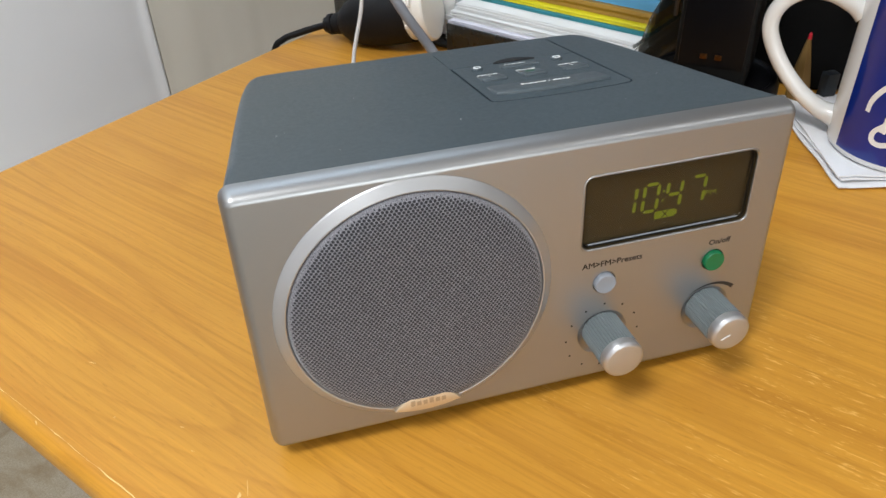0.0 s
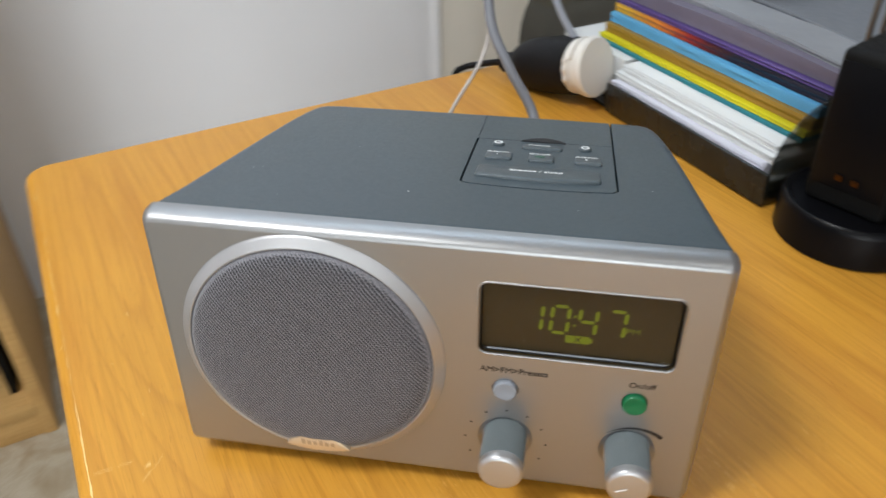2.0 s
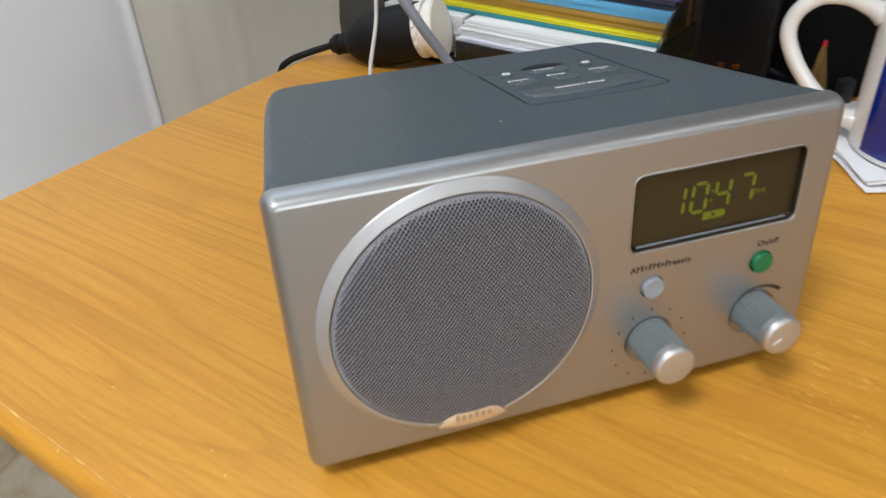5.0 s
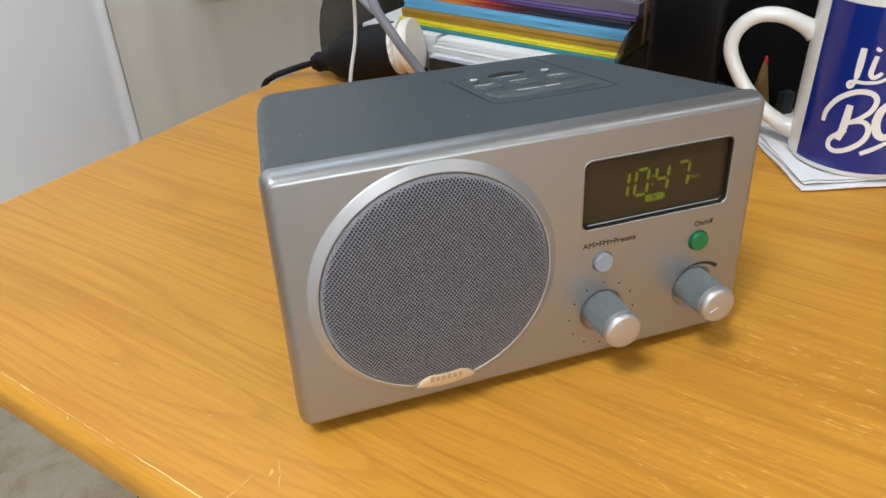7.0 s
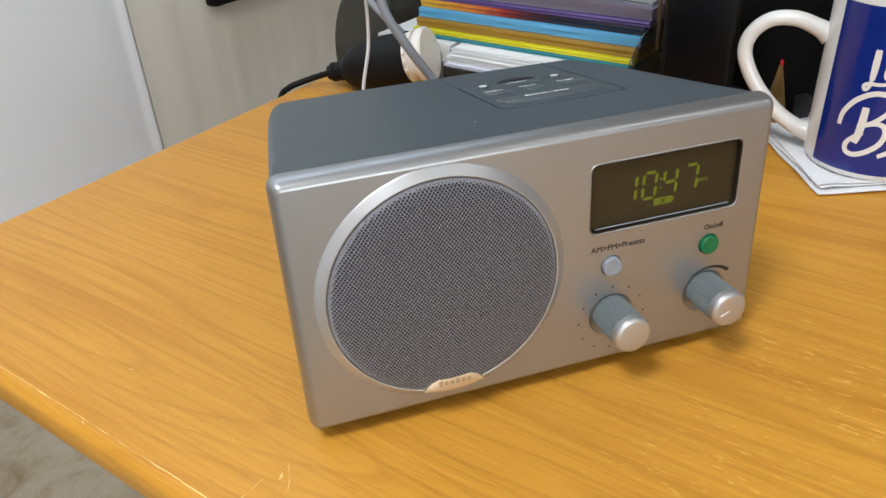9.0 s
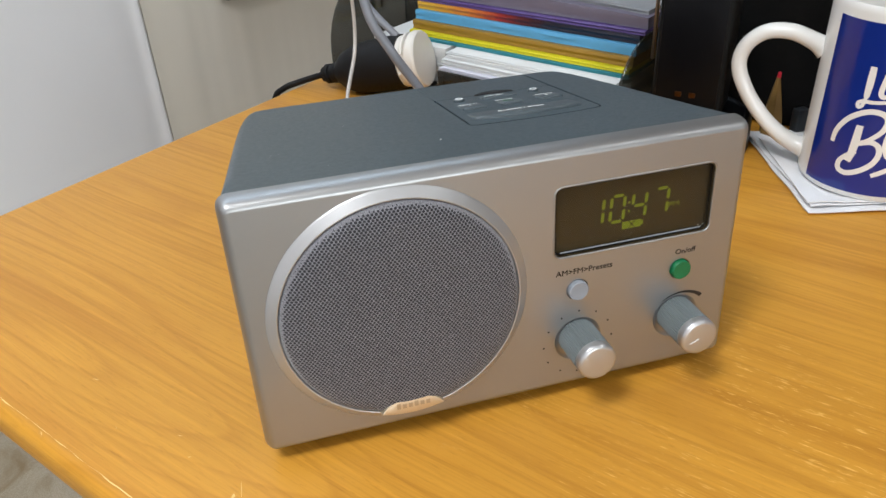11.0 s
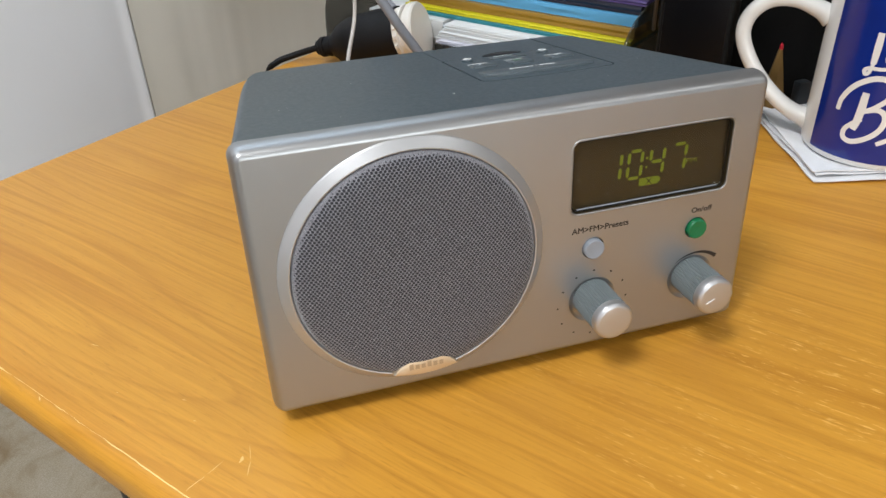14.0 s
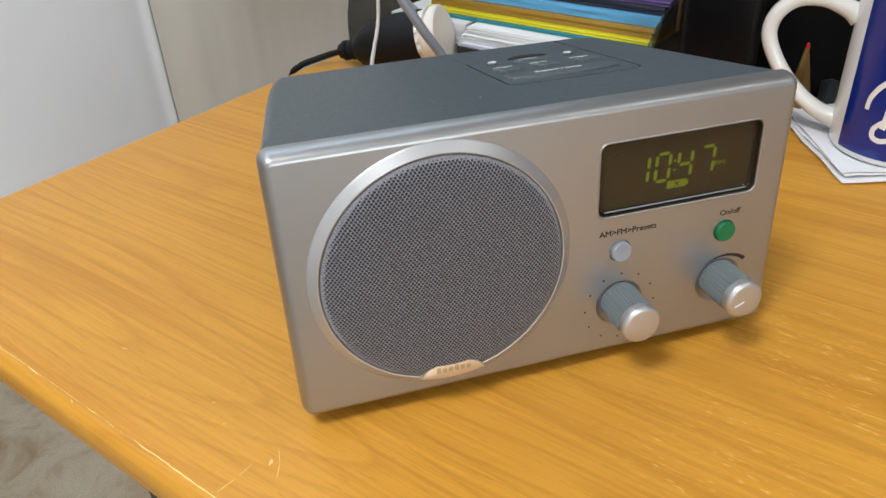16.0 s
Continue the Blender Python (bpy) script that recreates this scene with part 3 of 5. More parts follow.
# cabinet: its sides draw in towards the back, its top falls
side = [(PD + 0.0010, 0.1007), (0.03, 0.0988), (0.05, 0.0971), (0.07, 0.0954), (0.09, 0.0937), (0.11, 0.0918), (0.125, 0.0901), (0.138, 0.0880), (0.146, 0.0862), (0.1505, 0.0838), (0.1530, 0.0800)]
plan = [(MID + hw, y) for y, hw in side] + [(MID + 0.072, 0.1542), (MID + 0.035, 0.1550), (MID, 0.1552), (MID - 0.035, 0.1550), (MID - 0.072, 0.1542)] + [(MID - hw, y) for y, hw in side[::-1]]
RC = 0.0038
rings = [[(x, y, Z0 + 0.002 + LEAN * y) for x, y in inset(plan, 0.0015)], [(x, y, Z0 + 0.0035 + LEAN * y) for x, y in plan]]
for i in range(6):
    a = math.pi / 2 * i / 5
    ring = inset(plan, RC * (1 - math.cos(a)))
    rings.append([(x, max(y, PD + 0.0010), roof(y) - RC + RC * math.sin(a)) for x, y in ring])
rings.append([(x, max(y, PD + 0.0014), roof(max(y, PD + 0.0014))) for x, y in inset(plan, RC + 0.001)])
cabinet = part("cabinet", loft(rings), "slate_paint", radio, "slate grey painted cabinet")


def on_roof(x, y, up=0.0):
    """A frame on the sloping top."""
    return Matrix.Translation((x, y, roof(y) + up)) @ Matrix.Rotation(-math.atan(SLOPE), 4, "X")


def bar_cut(x0, y0, x1, y1, wid=0.0010, deep=0.0026):
    d = Vector((x1 - x0, y1 - y0))
    m = on_roof((x0 + x1) / 2, (y0 + y1) / 2) @ Matrix.Rotation(math.atan2(d.y, d.x), 4, "Z")
    b = box(-d.length / 2, -wid / 2, -deep, d.length / 2, wid / 2, 0.003)
    b.transform(m)
    return b


PX0, PX1, PY0, PY1 = 0.1042, 0.1648, 0.0552, 0.1128
cuts = [bar_cut(PX0, 0.0560, PX0, PY1 + 0.0003), bar_cut(PX0, PY1 + 0.0006, PX0, 0.170, 0.0003, 0.0008), bar_cut(PX1, 0.0570, PX1, 0.170), bar_cut(PX0, PY1, PX1, PY1, 0.0005, 0.001)]
# the front of the seam is a shallow arc with rounded ends
arc = [(PX0, 0.0563), (PX0 + 0.0009, 0.0548), (PX0 + 0.0030, 0.0538)]
arc += [(PX0 + 0.0030 + (PX1 - PX0 - 0.0055) * k / 6, 0.0538 - 0.0016 * math.sin(math.pi * k / 6)) for k in range(1, 6)]
arc += [(PX1 - 0.0025, 0.0541), (PX1 - 0.0007, 0.0554), (PX1, 0.0573)]
cuts += [bar_cut(*p, *q) for p, q in zip(arc, arc[1:])]
carve(cabinet, cuts)


def top_button(name, x0, y0, x1, y1, up, r, mat="slate_button", label="", bow=0.0):
    """A key whose front stands proud and whose back dips flush with the top; its front edge may bow forwards."""
    cx, cy = (x0 + x1) / 2, (y0 + y1) / 2
    outline = rounded(x0 - cx, y0 - cy, x1 - cx, y1 - cy, r, 4)
    if bow:
        hx, front = (x1 - x0) / 2, y0 - cy
        edge = [(-hx, front + 0.004), (-hx + 0.0004, front + 0.0021), (-hx + 0.0018, front + 0.0012)]
        edge += [(-hx + 0.0018 + (2 * hx - 0.0036) * k / 8, front + 0.0012 - bow * math.sin(math.pi * k / 8)) for k in range(1, 8)]
        edge += [(hx - 0.0018, front + 0.0012), (hx - 0.0004, front + 0.0021), (hx, front + 0.004)]
        outline = edge + [(hx, y1 - cy - 0.001), (hx - 0.001, y1 - cy), (-hx + 0.001, y1 - cy), (-hx, y1 - cy - 0.001)]
    b = slab_z(outline, -0.0012, up, 0, up * 0.75, 4)
    for v in b.verts:
        if v.co.z > 0:
            v.co.z -= (up - 0.00005) * max(0.0, min(1.0, (v.co.y + cy - y0 - 0.0008) / (y1 - y0 - 0.0008)))
    b.transform(on_roof(cx, cy))
    key = part(name, b, mat, radio, label)
    return key, lambda y: up - (up - 0.00005) * max(0.0, min(1.0, (y - y0 - 0.0008) / (y1 - y0 - 0.0008)))


def top_word(x, y, w, text, size, key):
    ob, height = key
    m = on_roof(x, y, height(y) + 0.00010) @ Matrix.Rotation(math.atan((height(y + 0.001) - height(y)) / 0.001), 4, "X")
    return lettering("print", text, size, m, "print_white", ob, w, bold=0.00009)


snooze = top_button("snooze_bar", 0.1085, 0.0605, 0.1588, 0.0775, 0.0015, 0.0014, label="wide slate grey snooze bar with a bowed front", bow=0.0020)
top_word(0.1222, 0.0697, 0.0214, "Snooze / sleep", 0.0027, snooze)
for x, n in ((0.1102, "1"), (0.1480, "2")):
    bt = top_button("alarm_button", x, 0.0840, x + 0.0116, 0.0960, 0.0012, 0.0014)
    top_word(x + 0.0004, 0.0934, 0.0092, "Alarm", 0.0022, bt)
    top_word(x + 0.0044, 0.0890, None, n, 0.0024, bt)
bt = top_button("display_button", 0.1287, 0.0836, 0.1397, 0.0960, 0.0012, 0.0014)
top_word(0.1288, 0.0936, 0.0090, "On/off", 0.0022, bt)
gm = slab_z(rounded(-0.0021, -0.0011, 0.0021, 0.0011, 0.0006, 3), 0, 0.0003, 0, 0.0001)
gm.transform(on_roof(0.1335, 0.0898, bt[1](0.0898) - 0.0001) @ Matrix.Rotation(-0.122, 4, "X"))
part("green_mark", gm, "green_mark", bt[0], "small green mark")
bt = top_button("preset_button", 0.1250, 0.1004, 0.1428, 0.1086, 0.0011, 0.0014)
top_word(0.1278, 0.1056, 0.0095, "Presets", 0.0021, bt)
for x in (0.1143, 0.1526):
    b = lathe([(0, -0.001), (0.0028, -0.001), (0.0028, 0.0006), (0.0023, 0.0011), (0, 0.0011)], 28, on_roof(x, 0.1052))
    bt = part("clock_button", b, "slate_button", radio)
    ring = lathe([(0.0012, 0), (0.0019, 0), (0.0019, 0.0002), (0.0012, 0.0002), (0.0012, 0)], 24, on_roof(x, 0.1052, 0.0011))
    part("print", ring, "print_white", bt)
wheel = slab_z([(-0.0100 + 0.0200 * i / 24, 0.0) for i in range(25)] + [(0.0100 - 0.0200 * i / 24, 0.0054 * (1 - ((0.0100 - 0.0200 * i / 24) / 0.0100) ** 2)) for i in range(1, 24)], -0.001, 0.0007, 0, 0.0003)
wheel.transform(on_roof(0.1342, 0.1116))
part("volume_wheel", wheel, "gap_black", radio, "black tuning wheel in a slot")

# front panel
panel = part("front_panel", slab_y(rounded(X0, Z0, X1, Z1, 0.0046, 6), 0.0, PD, 0.0038, 0.0, 8, 0.0070), "silver_paint", radio, "satin silver front panel")
DX0, DX1, DZ0, DZ1 = 0.1193, 0.1868, 0.0707, 0.1003
SP = (0.0576, 0.0621)
KN = ((0.1306, 0.0313), (0.1758, 0.0322))


def drum_y(cx, cz, r, y0, y1, n=48):
    return slab_y(circle(cx, cz, r, n), y0, y1)


carve(panel, [slab_y(rounded(DX0, DZ0, DX1, DZ1, 0.0030, 5), -0.002, 0.0034), drum_y(*SP, 0.0466, -0.002, 0.0070, 96), drum_y(0.1296, 0.0546, 0.0047, -0.002, 0.004), drum_y(0.1756, 0.0546, 0.0047, -0.002, 0.004)] + [drum_y(x, z - 0.0010, 0.0104, -0.002, 0.0030) for x, z in KN])
part("gap", box(X0 + 0.0036, PD - 0.0004, Z0 + 0.002, X1 - 0.0036, PD + 0.0012, Z1 - 0.0030), "gap_black", radio)


def frame_ring(outline, wid, y_base, y_out, mat, name, parent, label="", seg=6):
    """A rounded moulding that follows an outline."""
    rings = []
    for i in range(seg + 1):
        t = i / seg
        rings.append([(x, y_base + (y_out - y_base) * math.sin(math.pi * t), z) for x, z in inset(outline, -wid * (1 - t))])
    return part(name, loft(rings, False), mat, parent, label)


frame_ring(rounded(DX0, DZ0, DX1, DZ1, 0.0030, 5), 0.0009, 0.0001, -0.0003, "silver_paint", "display_frame", panel)
frame_ring(rounded(DX0 + 0.0009, DZ0 + 0.0009, DX1 - 0.0009, DZ1 - 0.0009, 0.0025, 5), 0.0005, 0.0012, 0.0010, "black_plastic", "display_lip", panel, "black inner lip")
part("ledge", box(DX0 + 0.003, 0.0011, DZ0 + 0.0010, DX1 - 0.003, 0.0019, DZ0 + 0.0014, 0.0002), "grey_button", panel, "thin grey ledge")
part("recess_lining", loft([[(x, y, z) for x, z in rounded(DX0 + 0.00015, DZ0 + 0.00015, DX1 - 0.00015, DZ1 - 0.00015, 0.0029, 5)] for y in (0.0004, 0.0029)], False), "lcd_back", panel, "dark recess wall")
display = part("display", slab_y(rounded(DX0 + 0.0003, DZ0 + 0.0003, DX1 - 0.0003, DZ1 - 0.0003, 0.0028, 5), 0.0028, 0.0033), "lcd_back", radio, "dark olive liquid crystal display")
pane = part("display_window", slab_y(rounded(DX0 + 0.0004, DZ0 + 0.0004, DX1 - 0.0004, DZ1 - 0.0004, 0.0027, 5), 0.0013, 0.0015), "lcd_glass", radio, "clear smoked window")
pane.visible_shadow = False

# seven-segment figures
SEG = {"a": ((0, 1), (1, 1)), "b": ((1, 1), (1, 0.5)), "c": ((1, 0.5), (1, 0)), "d": ((0, 0), (1, 0)), "e": ((0, 0.5), (0, 0)), "f": ((0, 1), (0, 0.5)), "g": ((0, 0.5), (1, 0.5))}


def seven(chars, x, z, wd, ht):
    b = bmesh.new()
    th = 0.00068
    for s in chars:
        (u0, v0), (u1, v1) = SEG[s]
        p, q = Vector((x + u0 * wd, z + v0 * ht)), Vector((x + u1 * wd, z + v1 * ht))
        d = (q - p).normalized()
        nrm = Vector((-d.y, d.x)) * th
        p, q = p + d * 0.00045, q - d * 0.00045
        pts = [p, p + d * th + nrm, q - d * th + nrm, q, q - d * th - nrm, p + d * th - nrm]
        b.faces.new([b.verts.new((a.x + (a.y - z) * 0.05, 0.00272, a.y)) for a in pts])
    return b


DZ, DH, DWD = 0.0805, 0.0112, 0.0056
for chars, x in (("bc", 0.1347), ("abcdef", 0.1436), ("bcfg", 0.1530), ("abc", 0.1626)):
    part("digit", seven(chars, x, DZ, DWD, DH), "lcd_digit", display)
for z in (0.0842, 0.0880):
    part("colon_dot", slab_y([(0.1513, z - 0.0004), (0.1521, z - 0.0004), (0.1521, z + 0.0004), (0.1513, z + 0.0004)], 0.00266, 0.00276), "lcd_digit", display)
lettering("meridiem", "PM", 0.0030, Matrix.Translation((0.1692, 0.0027, 0.0829)) @ Matrix.Rotation(math.pi / 2, 4, "X"), "lcd_faint", display, 0.0046)
bat = bmesh.new()
for pts in (((0.1500, 0.0755), (0.1526, 0.0755), (0.1526, 0.0785), (0.1500, 0.0785)), ((0.1550, 0.0755), (0.1574, 0.0755), (0.1574, 0.0761), (0.1582, 0.0761), (0.1582, 0.0779), (0.1574, 0.0779), (0.1574, 0.0785), (0.1550, 0.0785)), ((0.1526, 0.0755), (0.1550, 0.0755), (0.1538, 0.0767)), ((0.1526, 0.0785), (0.1538, 0.0773), (0.1550, 0.0785)), ((0.1526, 0.0758), (0.1535, 0.0770), (0.1526, 0.0782)), ((0.1550, 0.0758), (0.1541, 0.0770), (0.1550, 0.0782))):
    bat.faces.new([bat.verts.new((0.1491 + (x - 0.1500) * 1.12, 0.00272, 0.0766 + (z - 0.0755) * 1.08)) for x, z in pts])
part("battery_icon", bat, "lcd_digit", display)


# speaker
def along_y(x, z, y=0.0):
    """Lathe axis z laid towards the front (-y)."""
    return Matrix.Translation((x, y, z)) @ Matrix.Rotation(math.pi / 2, 4, "X")


ring = lathe([(0.0503, -0.0002), (0.0501, 0.0004), (0.0497, 0.0007), (0.0470, 0.0026), (0.0466, 0.0029), (0.0462, 0.0028), (0.0459, 0.0022), (0.0456, 0.0014), (0.0455, -0.004)], 128, along_y(*SP))
part("speaker_ring", ring, "silver_cap", radio, "satin silver bevelled speaker ring")
prof = [(0.0457, -0.001), (0.0457, 0.0016), (0.0453, 0.0030), (0.0445, 0.0040), (0.0431, 0.0047), (0.0412, 0.0054), (0.0370, 0.0060), (0.0300, 0.0064), (0.0200, 0.0067), (0.0100, 0.0068), (0.0, 0.0069)]
grille_cloth("grille_cloth", 0.00150)
part("speaker_grille", lathe(prof, 96, along_y(*SP)), "grille_cloth", radio, "grey knitted speaker cloth")
# badge: the lower arc of the ring and a flatter arc above
n = 18
arc = []
BW = 0.0128
tip = math.sqrt(0.0452 ** 2 - BW ** 2)
for i in range(n + 1):
    x = -BW + 2 * BW * i / n
    arc.append((SP[0] + x, SP[1] - math.sqrt(0.0460 ** 2 - x * x)))
for i in range(n + 1):
    x = BW - 2 * BW * i / n
    arc.append((SP[0] + x, SP[1] - tip + (tip - 0.0371) * (1 - (x / BW) ** 2)))
arc = arc[: n + 1] + arc[n + 2 : -1]
badge = part("badge", slab_y(arc, -0.0056, 0.0, 0.0006, 0, 2), "badge_metal", radio, "champagne coloured metal badge")
for k in range(6):
    x = SP[0] - 0.0066 + k * 0.0024
    zb = SP[1] - 0.0429
    top = zb + (0.0027 if k in (0, 3) else 0.0020)
    part("badge_mark", slab_y([(x, zb), (x + 0.0016, zb), (x + 0.0016, top), (x, top)], -0.00570, -0.0054), "badge_mark", badge)


# buttons and knobs
def push_button(name, x, z, mat, label):
    b = lathe([(0, -0.003), (0.0043, -0.003), (0.0043, 0.0012), (0.0042, 0.0016), (0.0039, 0.0019), (0.0034, 0.00195), (0.002, 0.0017), (0, 0.0016)], 40, along_y(x, z))
    return part(name, b, mat, radio, label)


push_button("power_button", 0.1756, 0.0546, "green_button", "round emerald green push button")
push_button("band_button", 0.1296, 0.0546, "grey_button", "round pale grey push button")


def knob(x, z, mark):
    n = 168
    rings = []
    for h, r, rib in ((0.0, 0.0077, 0), (0.0006, 0.0079, 1), (0.0164, 0.0079, 1), (0.0166, 0.0077, 0)):
        ring = []
        for i in range(n):
            a = 2 * math.pi * i / n
            rr = r + (0.00022 * (1 if (i // 2) % 2 else -1) if rib else 0)
            ring.append((rr * math.cos(a), rr * math.sin(a), h))
        rings.append(ring)
    b = loft(rings)
    b.transform(along_y(x, z, 0.0016))
    part("knob_dish", lathe([(0.0105, -0.0001), (0.0102, -0.0002), (0.0097, -0.0005), (0.0092, -0.0008), (0.0085, -0.0010), (0.0, -0.0010)], 64, along_y(x, z - 0.0010)), "silver_paint", panel, "shallow dish round a knob")
    body = part("knob", b, "knob_rubber", radio, "ribbed grey knob with a silver cap", 30)
    cap = lathe([(0, 0.0150), (0.0078, 0.0150), (0.0081, 0.0155), (0.0081, 0.0179), (0.0078, 0.0187), (0.0071, 0.0192), (0.0064, 0.0193), (0.0, 0.0194)], 56, along_y(x, z))
    cp = part("cap", cap, "silver_cap", body, "satin silver cap")
    if mark:
        m = box(-0.0021, -0.00022, 0.0192, 0.0021, 0.00022, 0.0195)
        m.transform(along_y(x, z) @ Matrix.Rotation(radians(mark), 4, "Z") @ Matrix.Translation((0.0028, 0, 0)))
        part("pointer", m, "print_white", cp)


knob(*KN[0], 0)
knob(*KN[1], 205)
for i in range(12):
    a = 2 * math.pi * i / 12
    dot = lathe([(0, 0), (0.00042, 0), (0.00042, 0.00012), (0, 0.00012)], 12, along_y(KN[0][0] + 0.0001 + 0.0153 * math.cos(a), KN[0][1] - 0.0025 + 0.0153 * math.sin(a)))
    part("print_dot", dot, "print_grey", panel)
UP = Matrix.Rotation(math.pi / 2, 4, "X")
lettering("print", "AM>FM>Presets", 0.0034, Matrix.Translation((0.1201, 0.0, 0.0622)) @ UP, "print_grey", panel, 0.0243, bold=0.00007)
lettering("print", "On/off", 0.0032, Matrix.Translation((0.1728, 0.0, 0.0618)) @ UP, "print_grey", panel, 0.0092, bold=0.00007)
wedge = bmesh.new()
lo, hi = [], []
for i in range(17):
    a = radians(128 - i * 5.0)
    cx, cz = KN[1][0] + 0.0012, KN[1][1] - 0.0045
    lo.append(wedge.verts.new((cx + 0.0145 * math.cos(a), -0.0001, cz + 0.0145 * math.sin(a))))
    ro = 0.0146 + 0.0017 * i / 16
    hi.append(wedge.verts.new((cx + ro * math.cos(a), -0.0001, cz + ro * math.sin(a))))
for i in range(16):
    wedge.faces.new((lo[i], lo[i + 1], hi[i + 1], hi[i]))
part("volume_print", wedge, "print_grey", panel)
for x, y in ((0.030, 0.024), (0.170, 0.024), (0.030, 0.138), (0.172, 0.138)):
    part("foot", lathe([(0, 0.0003), (0.0065, 0.0003), (0.0072, 0.002), (0.0072, Z0 + 0.004), (0, Z0 + 0.004)], 20, Matrix.Translation((x, y, LEAN * y + LIST * (x - MID)))), "black_rubber", radio, "black rubber foot")

paint("dust", (0.62, 0.62, 0.60), 0.9)
for x, y, r in ((0.0868, 0.0397, 0.00035), (0.0206, 0.0525, 0.00025), (0.0239, 0.0544, 0.00018), (0.150, 0.034, 0.0002), (0.055, 0.088, 0.0002), (0.040, 0.027, 0.00018), (0.178, 0.060, 0.0002)):
    part("dust_speck", lathe([(0, -0.0001), (r, 0), (r * 0.6, r * 0.6), (0, r * 0.7)], 7, on_roof(x, y)), "dust", cabinet)
for x, z, r in ((0.1223, 0.0843, 0.00020), (0.1349, 0.0766, 0.00018), (0.1528, 0.0752, 0.00016), (0.1826, 0.0731, 0.00030), (0.1839, 0.0722, 0.00026), (0.1848, 0.0730, 0.00022), (0.1234, 0.0975, 0.00014), (0.1343, 0.0910, 0.00012)):
    part("dust_speck", lathe([(0, 0), (r * 0.75, 0), (r * 0.5, r * 0.4), (0, r * 0.5)], 7, along_y(x, z, 0.0013)), "dust", pane)

# ---- wires behind the radio ----
wire = tagged(finish("power_cable", tube([(0.128, 0.150, DESK_Z + 0.030), (0.130, 0.175, DESK_Z + 0.036), (0.126, 0.220, 0.808), (0.108, 0.230, 0.838), (0.096, 0.237, 0.866), (0.095, 0.248, 0.92), (0.10, 0.29, 1.0), (0.12, 0.40, 1.08), (0.14, 0.62, 1.06), (0.12, 1.10, 0.98)], 0.0030, 14), "grey_cable"), "grey round power cable rising from behind the radio", "cable")
wire = tagged(finish("aerial_wire", tube([(0.066, 0.1525, DESK_Z + 0.05), (0.068, 0.168, DESK_Z + 0.052), (0.0770, 0.226, 0.812), (0.091, 0.262, 0.834), (0.093, 0.269, 0.872), (0.089, 0.272, 0.93), (0.09, 0.30, 1.01), (0.11, 0.41, 1.075), (0.13, 0.62, 1.05), (0.11, 1.09, 0.97)], 0.0012, 8), "thin_wire"), "thin pale aerial wire beside the power cable", "wire")

# ---- plug lying on the desk ----
a0, a1 = Vector((0.087, 0.427, 0.7625)), Vector((0.1645, 0.3715, 0.7835))
ax = (a1 - a0).normalized()
PLUG = Matrix.Translation(a0) @ ax.to_track_quat("Z", "Y").to_matrix().to_4x4()
LEN = (a1 - a0).length
plug = thing("mains_connector", PLUG, "black rubber trailing socket with a round white plug pushed in", "plug")
sock = lathe([(0, 0.000), (0.0062, 0.000), (0.0070, 0.003), (0.0084, 0.004), (0.0084, 0.0075), (0.0074, 0.008), (0.0074, 0.011), (0.0088, 0.0115), (0.0088, 0.0155), (0.0105, 0.017), (0.0160, 0.0235), (0.0200, 0.034), (0.0220, 0.048), (0.0226, 0.062), (0.0222, 0.080), (0.0, 0.080)], 48)
part("socket", sock, "black_rubber", plug, "black rubber socket body")
wp = lathe([(0, 0.078), (0.0208, 0.078), (0.0210, 0.081), (0.0210, LEN - 0.014), (0.0190, LEN - 0.0130), (0.0190, LEN - 0.0085), (0.0224, LEN - 0.0075), (0.0232, LEN - 0.005), (0.0230, LEN - 0.0015), (0.0218, LEN), (0, LEN + 0.0008)], 56)
body = part("plug", wp, "white_plastic", plug, "round cream white plug")
fin = [(0.0226 * math.cos(radians(a)), 0.0226 * math.sin(radians(a))) for a in range(20, 151, 5)] + [(0.0180 * math.cos(radians(a)), 0.0180 * math.sin(radians(a))) for a in range(150, 19, -5)]
part("grip_fin", slab_z(fin, LEN - 0.0128, LEN - 0.0105, 0.0006, 0.0006), "white_plastic", body)
for k in (0, 1, 2, 7):
    b = box(-0.0018, 0.0205, LEN - 0.0170, 0.0018, 0.0228, LEN - 0.0142, 0.0007)
    b.transform(Matrix.Rotation(radians(62 + k * 20), 4, "Z"))
    part("grip_rib", b, "white_plastic", body)
cord = [(0.089, 0.4255, 0.7635), (0.077, 0.433, 0.7590), (0.064, 0.4385, 0.7545), (0.051, 0.4420, 0.7495), (0.042, 0.4460, 0.738), (0.030, 0.450, 0.69), (0.010, 0.47, 0.55), (0.0, 0.52, 0.3), (-0.03, 0.56, 0.01)]
tagged(finish("trailing_cable", tube(cord, 0.0027, 12), "black_rubber"), "black mains cable trailing over the desk's back edge", "cable")
cord = [(0.146, 0.386, 0.7995), (0.132, 0.410, 0.815), (0.120, 0.44, 0.835), (0.10, 0.47, 0.87), (0.08, 0.52, 0.95), (0.07, 0.60, 1.05), (0.07, 1.10, 1.06)]
tagged(finish("grey_cable", tube(cord, 0.0030, 10), "grey_cable"), "grey cable of the white plug", "cable")

